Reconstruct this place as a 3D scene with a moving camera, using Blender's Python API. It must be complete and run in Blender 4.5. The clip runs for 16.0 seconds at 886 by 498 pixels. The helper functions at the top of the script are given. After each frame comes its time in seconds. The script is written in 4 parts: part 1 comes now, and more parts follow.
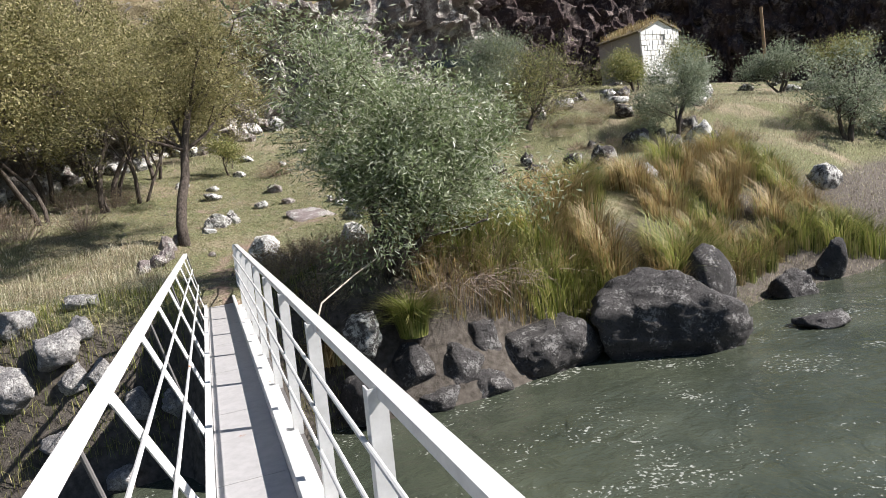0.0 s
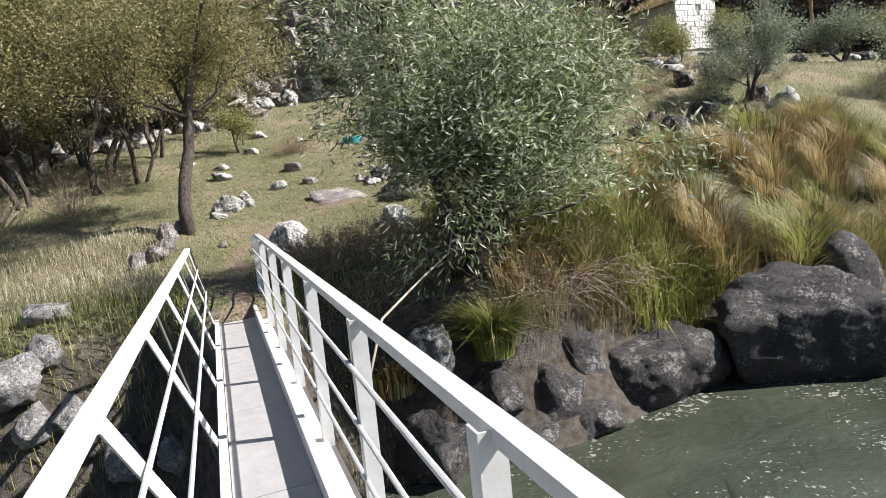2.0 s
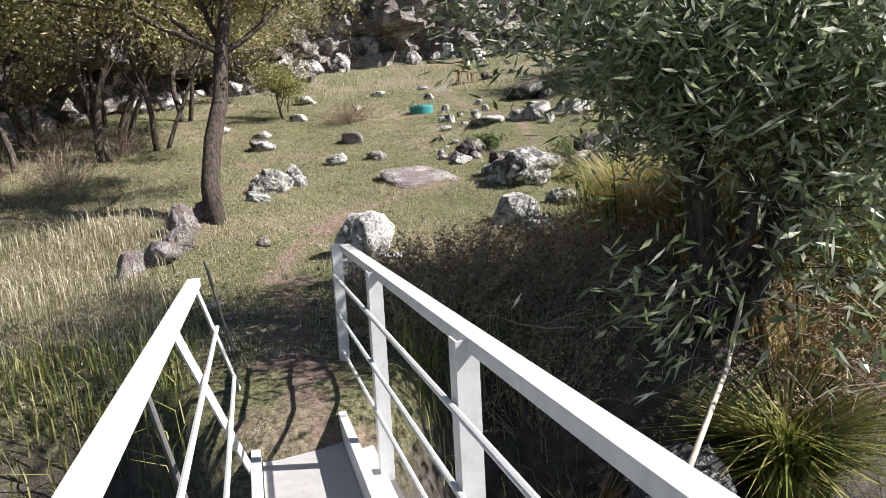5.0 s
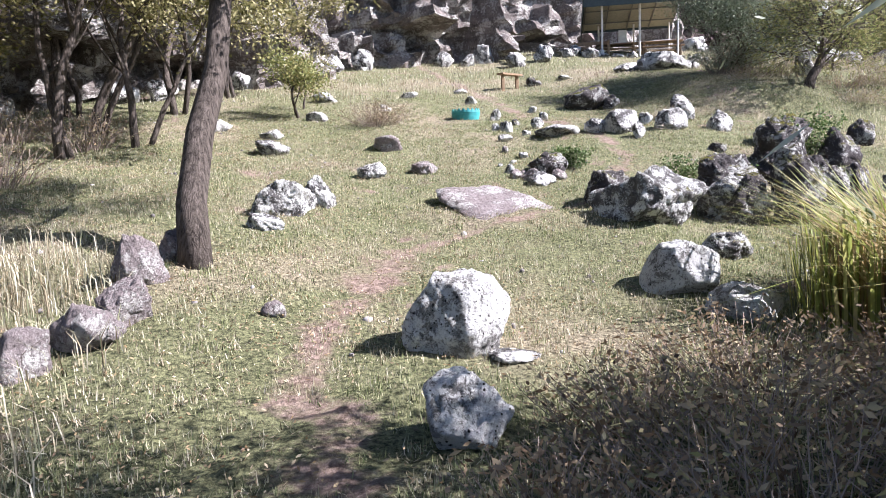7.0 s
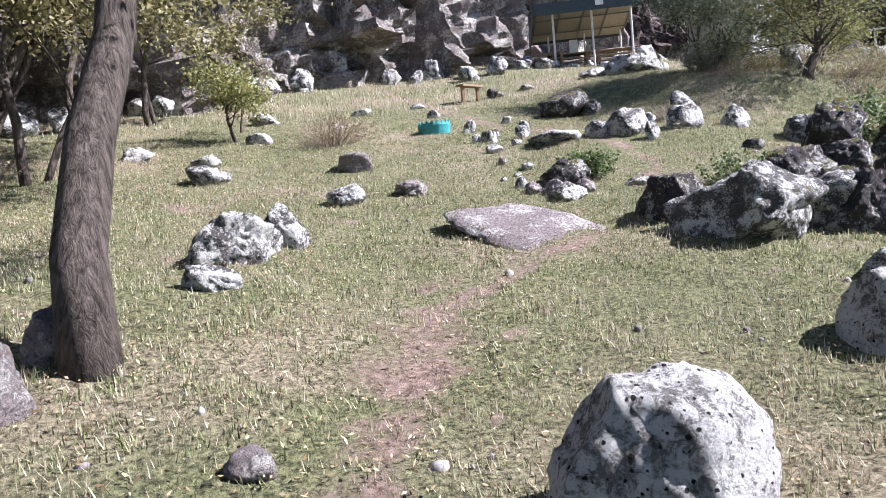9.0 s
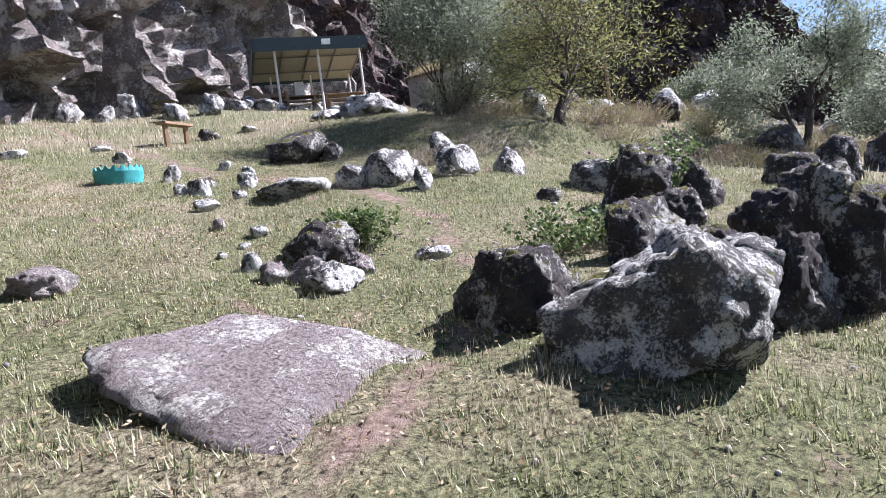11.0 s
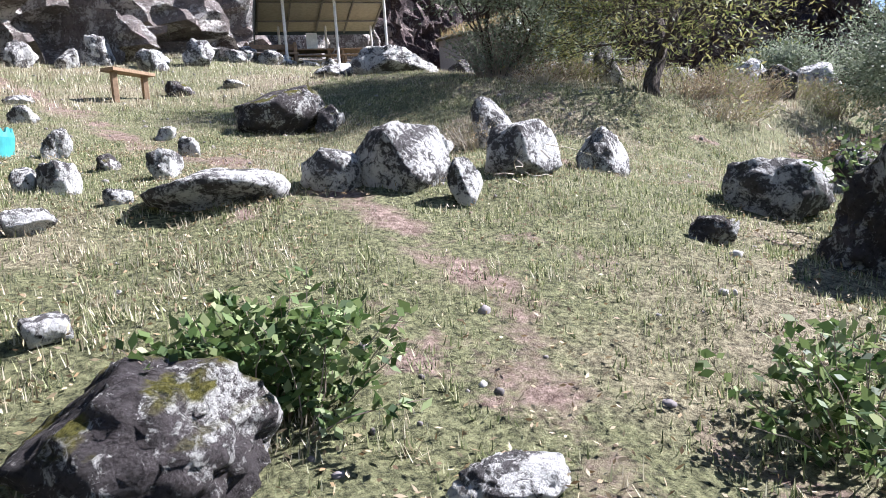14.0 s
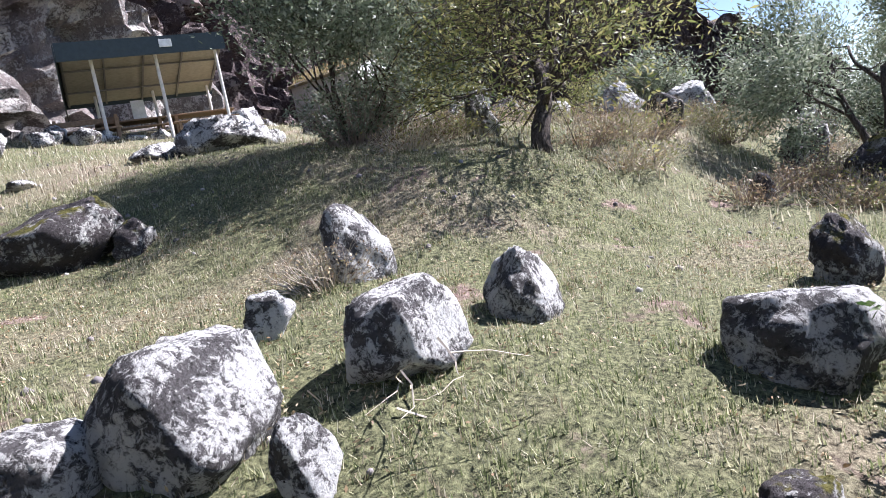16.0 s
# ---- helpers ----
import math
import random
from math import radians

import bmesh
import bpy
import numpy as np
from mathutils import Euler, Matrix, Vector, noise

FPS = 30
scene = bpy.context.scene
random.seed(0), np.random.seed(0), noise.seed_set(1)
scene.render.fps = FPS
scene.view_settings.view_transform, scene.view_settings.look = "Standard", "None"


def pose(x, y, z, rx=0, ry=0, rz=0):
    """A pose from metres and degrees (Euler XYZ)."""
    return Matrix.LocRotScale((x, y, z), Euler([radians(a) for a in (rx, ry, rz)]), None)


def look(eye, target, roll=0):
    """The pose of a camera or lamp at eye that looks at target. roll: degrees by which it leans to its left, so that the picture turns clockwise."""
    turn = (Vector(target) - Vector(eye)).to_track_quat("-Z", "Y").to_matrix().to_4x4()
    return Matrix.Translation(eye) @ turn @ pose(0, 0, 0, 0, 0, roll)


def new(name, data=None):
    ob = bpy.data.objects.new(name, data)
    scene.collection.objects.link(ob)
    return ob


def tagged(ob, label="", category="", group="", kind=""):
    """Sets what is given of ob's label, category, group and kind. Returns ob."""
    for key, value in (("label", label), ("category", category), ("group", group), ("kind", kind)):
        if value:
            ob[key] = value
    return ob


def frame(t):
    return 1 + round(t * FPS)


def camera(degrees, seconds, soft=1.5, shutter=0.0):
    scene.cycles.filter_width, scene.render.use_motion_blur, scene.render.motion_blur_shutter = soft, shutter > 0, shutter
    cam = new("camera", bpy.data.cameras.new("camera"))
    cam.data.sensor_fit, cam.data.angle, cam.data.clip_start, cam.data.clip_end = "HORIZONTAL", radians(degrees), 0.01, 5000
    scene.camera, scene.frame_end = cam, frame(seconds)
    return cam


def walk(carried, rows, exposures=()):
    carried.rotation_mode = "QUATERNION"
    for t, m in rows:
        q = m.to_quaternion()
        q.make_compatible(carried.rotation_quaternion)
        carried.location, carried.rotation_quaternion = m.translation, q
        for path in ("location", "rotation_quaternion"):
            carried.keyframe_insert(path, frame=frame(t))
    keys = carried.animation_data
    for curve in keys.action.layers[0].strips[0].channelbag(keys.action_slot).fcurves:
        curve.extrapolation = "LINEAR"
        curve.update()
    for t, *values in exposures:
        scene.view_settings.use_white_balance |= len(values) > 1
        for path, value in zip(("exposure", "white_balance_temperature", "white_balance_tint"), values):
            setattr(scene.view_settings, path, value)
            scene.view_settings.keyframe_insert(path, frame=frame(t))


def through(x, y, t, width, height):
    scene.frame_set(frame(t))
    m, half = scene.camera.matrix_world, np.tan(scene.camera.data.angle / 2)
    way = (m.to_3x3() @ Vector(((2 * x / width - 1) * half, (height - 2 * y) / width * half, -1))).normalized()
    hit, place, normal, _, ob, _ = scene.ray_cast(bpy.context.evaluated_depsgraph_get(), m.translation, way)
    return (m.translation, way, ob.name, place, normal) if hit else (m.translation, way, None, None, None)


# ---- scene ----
cam = camera(66.0, 16.0, soft=0.5)
PATH = [
    (0, (0.088, -1.713, 1.707), (0.728, 0.169, 1.485), -7.4),
    (0.5, (0.157, -0.82, 1.752), (0.859, 1.036, 1.504), -7.8),
    (1, (0.055, 0.193, 1.606), (0.655, 2.087, 1.374), -8.1),
    (1.5, (0.117, 1.132, 1.572), (0.76, 3.006, 1.296), -8.3),
    (2, (0.053, 2.076, 1.572), (0.667, 3.961, 1.307), -7.6),
    (2.5, (0.008, 3.005, 1.504), (0.61, 4.887, 1.196), -5.7),
    (3, (0.068, 3.814, 1.529), (0.66, 5.702, 1.233), -5.6),
    (3.5, (0.033, 4.658, 1.509), (0.637, 6.548, 1.259), -5.2),
    (4, (0.038, 5.382, 1.505), (0.68, 7.254, 1.216), -6.6),
    (4.5, (0.065, 6.269, 1.411), (0.527, 8.197, 1.148), -7.5),
    (5, (-0.001, 7.411, 1.43), (0.527, 9.317, 1.139), -5.1),
    (5.2, (-0.011, 7.841, 1.431), (0.484, 9.762, 1.172), -5.3),
    (7.3, (0.011, 12.071, 1.491), (0.552, 13.98, 1.236), -2.0),
    (7.5, (0.021, 12.35, 1.488), (0.574, 14.253, 1.213), -2.5),
    (8, (-0.016, 13.095, 1.472), (0.58, 14.994, 1.273), -2.8),
    (8.5, (-0.012, 13.785, 1.407), (0.61, 15.678, 1.237), -4.8),
    (9, (-0.015, 14.447, 1.384), (0.697, 16.307, 1.202), -5.6),
    (9.5, (0.372, 15.363, 1.487), (1.469, 17.029, 1.333), -6.3),
    (9.7, (0.516, 15.607, 1.517), (1.73, 17.194, 1.428), -6.9),
    (11.8, (2.427, 18.593, 1.686), (3.89, 19.947, 1.526), -4.5),
    (12, (2.599, 18.726, 1.726), (4.092, 20.048, 1.565), -3.5),
    (12.5, (3.055, 19.265, 1.802), (4.459, 20.685, 1.708), -2.6),
    (13, (3.6, 19.818, 1.83), (4.956, 21.269, 1.594), -2.8),
    (13.5, (4.073, 20.322, 1.886), (5.365, 21.827, 1.628), -3.8),
    (14, (4.56, 20.9, 2.037), (5.885, 22.384, 1.832), -4.2),
    (14.5, (5.015, 21.384, 2.211), (6.367, 22.841, 1.991), -6.1),
    (15, (5.542, 21.797, 2.46), (6.998, 23.152, 2.247), -9.5),
    (15.5, (6.121, 22.068, 2.666), (7.683, 23.299, 2.454), -11.0),
    (16, (6.485, 22.445, 2.857), (8.05, 23.68, 2.697), -11.6),
]
EXPOSURES = [(0, 1.0, 6500, 12), (4, 1.05, 6500, 12), (5.2, 1.1, 6500, 12), (7.3, 1.75, 5900, 20), (9, 1.52, 5850, 20), (12, 1.55, 5800, 21), (13, 1.5, 5850, 19), (14.5, 1.75, 5850, 17), (16, 1.68, 5850, 20)]
walk(cam, [(t, look(eye, target, roll)) for t, eye, target, roll in PATH], EXPOSURES)

# ---- world and sun ----
SUN_AZ, SUN_EL = 110.0, 42.0
world = bpy.data.worlds.new("world")
scene.world = world
world.use_nodes = True
wn = world.node_tree
sky = wn.nodes.new("ShaderNodeTexSky")
sky.sky_type, sky.sun_disc = "NISHITA", False
sky.sun_elevation, sky.sun_rotation = radians(SUN_EL), radians(SUN_AZ)
sky.altitude, sky.dust_density = 1500, 0.6
wn.links.new(sky.outputs[0], wn.nodes["Background"].inputs[0])
wn.nodes["Background"].inputs[1].default_value = 0.05
sun = new("sun", bpy.data.lights.new("sun", "SUN"))
sun.data.energy, sun.data.angle, sun.data.color = 5.0, radians(0.55), (1.0, 0.96, 0.91)
sx, sy = math.sin(radians(SUN_AZ)), math.cos(radians(SUN_AZ))
sun.matrix_world = look((0, 0, 60), (-sx * 100, -sy * 100, 60 - 100 * math.tan(radians(SUN_EL))))

# ---- materials ----


class Nodes:
    """A short way to write node materials."""

    def __init__(self, name, rough=0.9, metal=0.0, spec=0.3):
        self.m = bpy.data.materials.new(name)
        self.m.use_nodes = True
        self.t = self.m.node_tree
        self.b = self.t.nodes["Principled BSDF"]
        self.b.inputs["Roughness"].default_value = rough
        self.b.inputs["Metallic"].default_value = metal
        self.b.inputs["Specular IOR Level"].default_value = spec
        self.place = self.t.nodes.new("ShaderNodeTexCoord").outputs["Object"]

    def link(self, a, b):
        self.t.links.new(a, b)
        return self

    def world(self):
        self.place = self.t.nodes.new("ShaderNodeNewGeometry").outputs["Position"]
        return self

    def noise(self, scale, detail=6.0, rough=0.6, warp=0.0):
        n = self.t.nodes.new("ShaderNodeTexNoise")
        n.inputs["Scale"].default_value, n.inputs["Detail"].default_value = scale, detail
        n.inputs["Roughness"].default_value, n.inputs["Distortion"].default_value = rough, warp
        self.link(self.place, n.inputs["Vector"])
        return n.outputs["Fac"]

    def cells(self, scale, feature="F1", out="Distance"):
        n = self.t.nodes.new("ShaderNodeTexVoronoi")
        n.feature = feature
        n.inputs["Scale"].default_value = scale
        self.link(self.place, n.inputs["Vector"])
        return n.outputs[out]

    def island(self):
        return self.t.nodes.new("ShaderNodeNewGeometry").outputs["Random Per Island"]

    def own(self):
        return self.t.nodes.new("ShaderNodeObjectInfo").outputs["Random"]

    def up(self):
        n = self.t.nodes.new("ShaderNodeSeparateXYZ")
        self.link(self.t.nodes.new("ShaderNodeNewGeometry").outputs["Normal"], n.inputs[0])
        return n.outputs["Z"]

    def axis(self, k):
        n = self.t.nodes.new("ShaderNodeSeparateXYZ")
        self.link(self.place, n.inputs[0])
        return n.outputs[k]

    def ramp(self, fac, *stops):
        n = self.t.nodes.new("ShaderNodeValToRGB")
        e = n.color_ramp.elements
        while len(e) < len(stops):
            e.new(0.5)
        for el, (p, c) in zip(e, stops):
            el.position = p
            el.color = (*c, 1) if isinstance(c, tuple) else (c, c, c, 1)
        self.link(fac, n.inputs[0])
        return n.outputs[0]

    def mix(self, fac, a, b, kind="MIX"):
        n = self.t.nodes.new("ShaderNodeMix")
        n.data_type, n.blend_type = "RGBA", kind
        for v, i in ((fac, 0), (a, 6), (b, 7)):
            if isinstance(v, bpy.types.NodeSocket):
                self.link(v, n.inputs[i])
            else:
                n.inputs[i].default_value = (*v, 1) if isinstance(v, tuple) else v
        return n.outputs[2]

    def maths(self, kind, a, b):
        n = self.t.nodes.new("ShaderNodeMath")
        n.operation = kind
        for i, v in enumerate((a, b)):
            if isinstance(v, bpy.types.NodeSocket):
                self.link(v, n.inputs[i])
            else:
                n.inputs[i].default_value = v
        return n.outputs[0]

    def bump(self, height, strength=0.5, dist=0.02):
        n = self.t.nodes.new("ShaderNodeBump")
        n.inputs["Strength"].default_value, n.inputs["Distance"].default_value = strength, dist
        self.link(height, n.inputs["Height"])
        self.link(n.outputs[0], self.b.inputs["Normal"])
        return self

    def colour(self, c):
        if isinstance(c, tuple):
            self.b.inputs["Base Color"].default_value = (*c, 1)
        else:
            self.link(c, self.b.inputs["Base Color"])
        return self

    def leafy(self, amount=0.35):
        self.b.inputs["Subsurface Weight"].default_value = 0.0
        tr = self.t.nodes.new("ShaderNodeBsdfTranslucent")
        mx = self.t.nodes.new("ShaderNodeMixShader")
        mx.inputs[0].default_value = amount
        src = self.b.inputs["Base Color"].links
        if src:
            self.link(src[0].from_socket, tr.inputs[0])
        else:
            tr.inputs[0].default_value = self.b.inputs["Base Color"].default_value
        out = self.t.nodes["Material Output"]
        self.link(self.b.outputs[0], mx.inputs[1])
        self.link(tr.outputs[0], mx.inputs[2])
        self.link(mx.outputs[0], out.inputs[0])
        return self


def plain(name, c, rough=0.7, metal=0.0, vary=0.15, scale=9.0):
    n = Nodes(name, rough, metal)
    a = n.noise(scale)
    lo, hi = tuple(v * (1 - vary) for v in c), tuple(min(1, v * (1 + vary)) for v in c)
    n.colour(n.ramp(a, (0.3, lo), (0.7, hi)))
    n.bump(n.noise(scale * 8), 0.25, 0.004)
    return n.m


def stone(name, dark, mid, lichen, cover, spots=0.0, moss=0.0, size=1.0, rough=0.92):
    """Weathered boulder: grain, crusty lichen patches, dark pits and moss on top."""
    n = Nodes(name, rough, 0, 0.2)
    base = n.ramp(n.noise(2.2 / size, 8, 0.65), (0.32, dark), (0.68, mid))
    grain = n.ramp(n.noise(38 / size, 4, 0.7), (0.25, 0.55), (0.7, 1.0))
    base = n.mix(0.75, base, grain, "MULTIPLY")
    patch = n.maths("ADD", n.maths("MULTIPLY", n.noise(3.2 / size, 5, 0.6), 0.45), n.maths("MULTIPLY", n.noise(21 / size, 9, 0.78, 0.5), 0.55))
    edge = 0.62 - 0.25 * cover
    mask = n.ramp(patch, (edge - 0.02, 0.0), (edge + 0.02, 1.0))
    c = n.mix(mask, base, lichen)
    if spots:
        holes = n.maths("ADD", n.cells(23 / size), n.maths("MULTIPLY", n.noise(13 / size, 7, 0.75), 0.95))
        c = n.mix(n.ramp(holes, (0.46 + 0.16 * spots, 1.0), (0.51 + 0.16 * spots, 0.0)), c, (0.028, 0.026, 0.024))
    if moss:
        m = n.maths("MULTIPLY", n.ramp(n.up(), (0.45, 0.0), (0.8, 1.0)), n.ramp(n.noise(3.5, 6), (0.62 - 0.25 * moss, 0.0), (0.68 - 0.25 * moss, 1.0)))
        c = n.mix(m, c, n.ramp(n.noise(30, 3), (0.3, (0.05, 0.055, 0.012)), (0.7, (0.17, 0.15, 0.03))))
    pits = n.ramp(n.noise(30 / size, 6, 0.75), (0.36, 0.22), (0.47, 1.0))
    c = n.mix(0.85, c, pits, "MULTIPLY")
    n.colour(c)
    h = n.maths("ADD", n.noise(9 / size, 9, 0.75), n.maths("MULTIPLY", mask, 0.16))
    n.bump(h, 1.0, 0.09 * size)
    return n.m


M_WHITE = stone("white_lichened_stone", (0.22, 0.205, 0.19), (0.42, 0.40, 0.375), (0.70, 0.69, 0.665), 0.62, 0.95)
M_GREY = stone("grey_lichened_stone", (0.075, 0.07, 0.07), (0.20, 0.185, 0.18), (0.66, 0.65, 0.62), 0.52, 0.35)
M_CRUST = stone("crusted_dark_stone", (0.06, 0.055, 0.055), (0.17, 0.16, 0.15), (0.62, 0.62, 0.59), 0.42, 0.0, 0.15, 0.38)
M_DARK = stone("dark_mossy_stone", (0.045, 0.04, 0.04), (0.14, 0.12, 0.12), (0.55, 0.54, 0.51), 0.36, 0.0, 0.55)
M_MAUVE = stone("mauve_tuff", (0.25, 0.205, 0.20), (0.42, 0.36, 0.35), (0.56, 0.53, 0.50), 0.33, 0.0)
M_BASALT = stone("river_basalt", (0.055, 0.052, 0.052), (0.15, 0.14, 0.137), (0.34, 0.33, 0.32), 0.26, 0.0, 0.0, 1.6, 0.75)
M_PALE = stone("pale_bank_stone", (0.27, 0.26, 0.26), (0.45, 0.43, 0.42), (0.6, 0.58, 0.56), 0.4)
M_CLIFF = stone("cliff_basalt", (0.13, 0.11, 0.10), (0.36, 0.305, 0.28), (0.56, 0.53, 0.49), 0.40, 0.0, 0.0, 2.4)
M_RED = stone("dark_red_cliff", (0.045, 0.033, 0.035), (0.13, 0.09, 0.088), (0.30, 0.24, 0.22), 0.34, 0.0, 0.0, 6.0)


def ground_material():
    n = Nodes("meadow_ground", 0.97, 0, 0.15).world()
    big = n.noise(0.35, 5, 0.6, 0.3)
    fine = n.noise(26, 8, 0.8)
    green = n.ramp(fine, (0.40, (0.035, 0.038, 0.02)), (0.63, (0.29, 0.29, 0.15)))
    straw = n.ramp(fine, (0.40, (0.08, 0.06, 0.04)), (0.63, (0.48, 0.41, 0.29)))
    soil = n.ramp(n.noise(16, 8, 0.75), (0.38, (0.12, 0.08, 0.062)), (0.64, (0.38, 0.285, 0.235)))
    grass = n.mix(n.ramp(big, (0.49, 0.0), (0.66, 1.0)), green, straw)
    bare = n.ramp(n.noise(1.1, 7, 0.7, 0.5), (0.59, 0.0), (0.66, 1.0))
    c = n.mix(bare, grass, soil)
    # the trodden way from the bridge up the meadow
    along_y = n.maths("MULTIPLY", n.maths("SUBTRACT", n.axis(1), 12.0), 1 / 14.0)
    way = n.maths("MULTIPLY", n.ramp(along_y, (0.0, 0.02), (0.32, 0.035), (0.5, 0.16), (0.64, 0.53), (0.8, 0.70), (1.0, 0.76)), 10.0)
    off = n.maths("ABSOLUTE", n.maths("SUBTRACT", n.axis(0), way), 0.0)
    worn = n.maths("ADD", off, n.maths("MULTIPLY", n.noise(1.6, 7, 0.7), 1.7))
    c = n.mix(n.ramp(n.maths("MULTIPLY", worn, 0.5), (0.42, 1.0), (0.54, 0.0)), c, soil)
    z = n.axis(2)
    bank = n.ramp(n.maths("ADD", n.maths("MULTIPLY", z, 0.5), n.maths("MULTIPLY", n.noise(2.5), 0.5)), (0.0, 1.0), (0.2, 0.0))
    c = n.mix(bank, c, n.ramp(n.noise(7, 8), (0.3, (0.05, 0.042, 0.035)), (0.7, (0.16, 0.14, 0.12))))
    n.colour(c).bump(n.noise(22, 8, 0.75), 0.9, 0.05)
    return n.m


M_GROUND = ground_material()


def soil_material():
    n = Nodes("trodden_soil", 0.97, 0, 0.1)
    n.colour(n.ramp(n.noise(9, 8, 0.7), (0.3, (0.20, 0.155, 0.13)), (0.72, (0.40, 0.33, 0.285))))
    return n.bump(n.noise(40, 8), 0.8, 0.03).m


M_SOIL = soil_material()


def hill_material():
    n = Nodes("dry_hillside", 0.97, 0, 0.1).world()
    a = n.ramp(n.noise(0.5, 8, 0.7), (0.35, (0.15, 0.12, 0.06)), (0.65, (0.34, 0.28, 0.17)))
    rocks = n.ramp(n.noise(0.9, 9, 0.75, 0.3), (0.55, 0.0), (0.60, 1.0))
    c = n.mix(rocks, a, n.ramp(n.noise(3, 6), (0.3, (0.10, 0.085, 0.08)), (0.7, (0.42, 0.39, 0.36))))
    n.colour(c).bump(n.noise(1.8, 9, 0.75), 1.0, 0.5)
    return n.m


M_HILL = hill_material()


def water_material():
    n = Nodes("murky_river_water", 0.06, 0, 0.5).world()
    depth = n.ramp(n.noise(0.4, 4), (0.35, (0.040, 0.048, 0.034)), (0.7, (0.070, 0.080, 0.056)))
    fleck = n.ramp(n.maths("ADD", n.maths("MULTIPLY", n.noise(13, 3, 0.6), 0.7), n.maths("MULTIPLY", n.noise(0.7, 3, 0.5, 1.0), 0.4)), (0.66, 0.0), (0.70, 1.0))
    n.colour(n.mix(n.maths("MULTIPLY", fleck, 0.7), depth, (0.45, 0.46, 0.42)))
    h = n.maths("ADD", n.noise(1.6, 6, 0.6, 0.8), n.maths("MULTIPLY", n.noise(6, 4), 0.25))
    n.bump(h, 0.55, 0.16)
    return n.m


M_WATER = water_material()


def blade_material(name, *cols, shine=0.55, through=0.35):
    n = Nodes(name, shine, 0, 0.3)
    k = len(cols) - 1
    n.colour(n.ramp(n.island(), *[(i / k, c) for i, c in enumerate(cols)]))
    return n.leafy(through).m


M_GRASS = blade_material("green_grass_blades", (0.03, 0.042, 0.018), (0.16, 0.195, 0.08), (0.35, 0.37, 0.18), (0.68, 0.64, 0.44))
M_STRAW = blade_material("dry_grass_blades", (0.10, 0.075, 0.045), (0.40, 0.34, 0.22), (0.72, 0.66, 0.52), (0.22, 0.25, 0.11))
M_REED = blade_material("sedge_blades", (0.05, 0.07, 0.015), (0.20, 0.24, 0.055), (0.36, 0.37, 0.11), (0.44, 0.38, 0.18))
M_RUST = blade_material("autumn_reed_blades", (0.13, 0.085, 0.035), (0.38, 0.27, 0.12), (0.54, 0.43, 0.25), (0.22, 0.24, 0.07))
M_WILLOW = blade_material("willow_leaves", (0.09, 0.13, 0.05), (0.20, 0.25, 0.115), (0.36, 0.40, 0.25), (0.66, 0.68, 0.56), shine=0.3, through=0.48)
M_OLIVE = blade_material("olive_brown_leaves", (0.09, 0.09, 0.03), (0.21, 0.20, 0.08), (0.34, 0.31, 0.15), (0.46, 0.40, 0.23))
M_GOLD = blade_material("yellowing_leaves", (0.11, 0.14, 0.045), (0.20, 0.22, 0.075), (0.31, 0.30, 0.12), (0.40, 0.36, 0.15))
M_BLUE = blade_material("grey_green_leaves", (0.10, 0.13, 0.08), (0.19, 0.23, 0.15), (0.29, 0.33, 0.23), (0.40, 0.42, 0.32))
M_HERB = blade_material("nettle_leaves", (0.035, 0.07, 0.02), (0.08, 0.13, 0.04), (0.16, 0.22, 0.075), (0.34, 0.38, 0.20))
M_BROWN = blade_material("withered_leaves", (0.10, 0.065, 0.04), (0.27, 0.185, 0.11), (0.46, 0.36, 0.23), (0.24, 0.24, 0.10))
M_LITTER = blade_material("fallen_leaves", (0.22, 0.14, 0.07), (0.40, 0.30, 0.17), (0.56, 0.47, 0.32), (0.16, 0.10, 0.06), through=0.15)


def pebble_material():
    n = Nodes("mixed_pebbles", 0.9, 0, 0.2)
    n.colour(n.ramp(n.island(), (0.0, (0.13, 0.115, 0.11)), (0.5, (0.24, 0.215, 0.21)), (1.0, (0.42, 0.40, 0.38))))
    return n.bump(n.noise(60), 0.5, 0.005).m


M_PEBBLE = pebble_material()
M_TWIG = plain("dry_twigs", (0.27, 0.215, 0.175), 0.9)
M_PALETWIG = plain("bleached_twigs", (0.50, 0.44, 0.36), 0.9)


def bark_material():
    n = Nodes("furrowed_bark", 0.95, 0, 0.15)
    n.t.nodes.new("ShaderNodeMapping")
    mp = [k for k in n.t.nodes if k.bl_idname == "ShaderNodeMapping"][0]
    n.link(n.place, mp.inputs["Vector"])
    mp.inputs["Scale"].default_value = (1, 1, 0.18)
    n.place = mp.outputs[0]
    h = n.noise(26, 7, 0.7, 0.6)
    n.colour(n.ramp(h, (0.35, (0.03, 0.024, 0.02)), (0.68, (0.17, 0.14, 0.12))))
    n.bump(h, 1.0, 0.05)
    return n.m


M_BARK = bark_material()


def paint_material(name, c, rust=0.1):
    n = Nodes(name, 0.45, 0, 0.4).world()
    p = n.noise(2.3, 9, 0.75, 0.3)
    mask = n.ramp(p, (0.74 - rust, 0.0), (0.80 - rust, 1.0))
    dirt = n.ramp(n.noise(9, 8, 0.7), (0.3, tuple(v * 0.80 for v in c)), (0.6, c))
    n.colour(n.mix(mask, dirt, n.ramp(n.noise(25, 4), (0.3, (0.22, 0.09, 0.04)), (0.7, (0.42, 0.24, 0.14)))))
    return n.bump(n.noise(45, 4), 0.2, 0.003).m


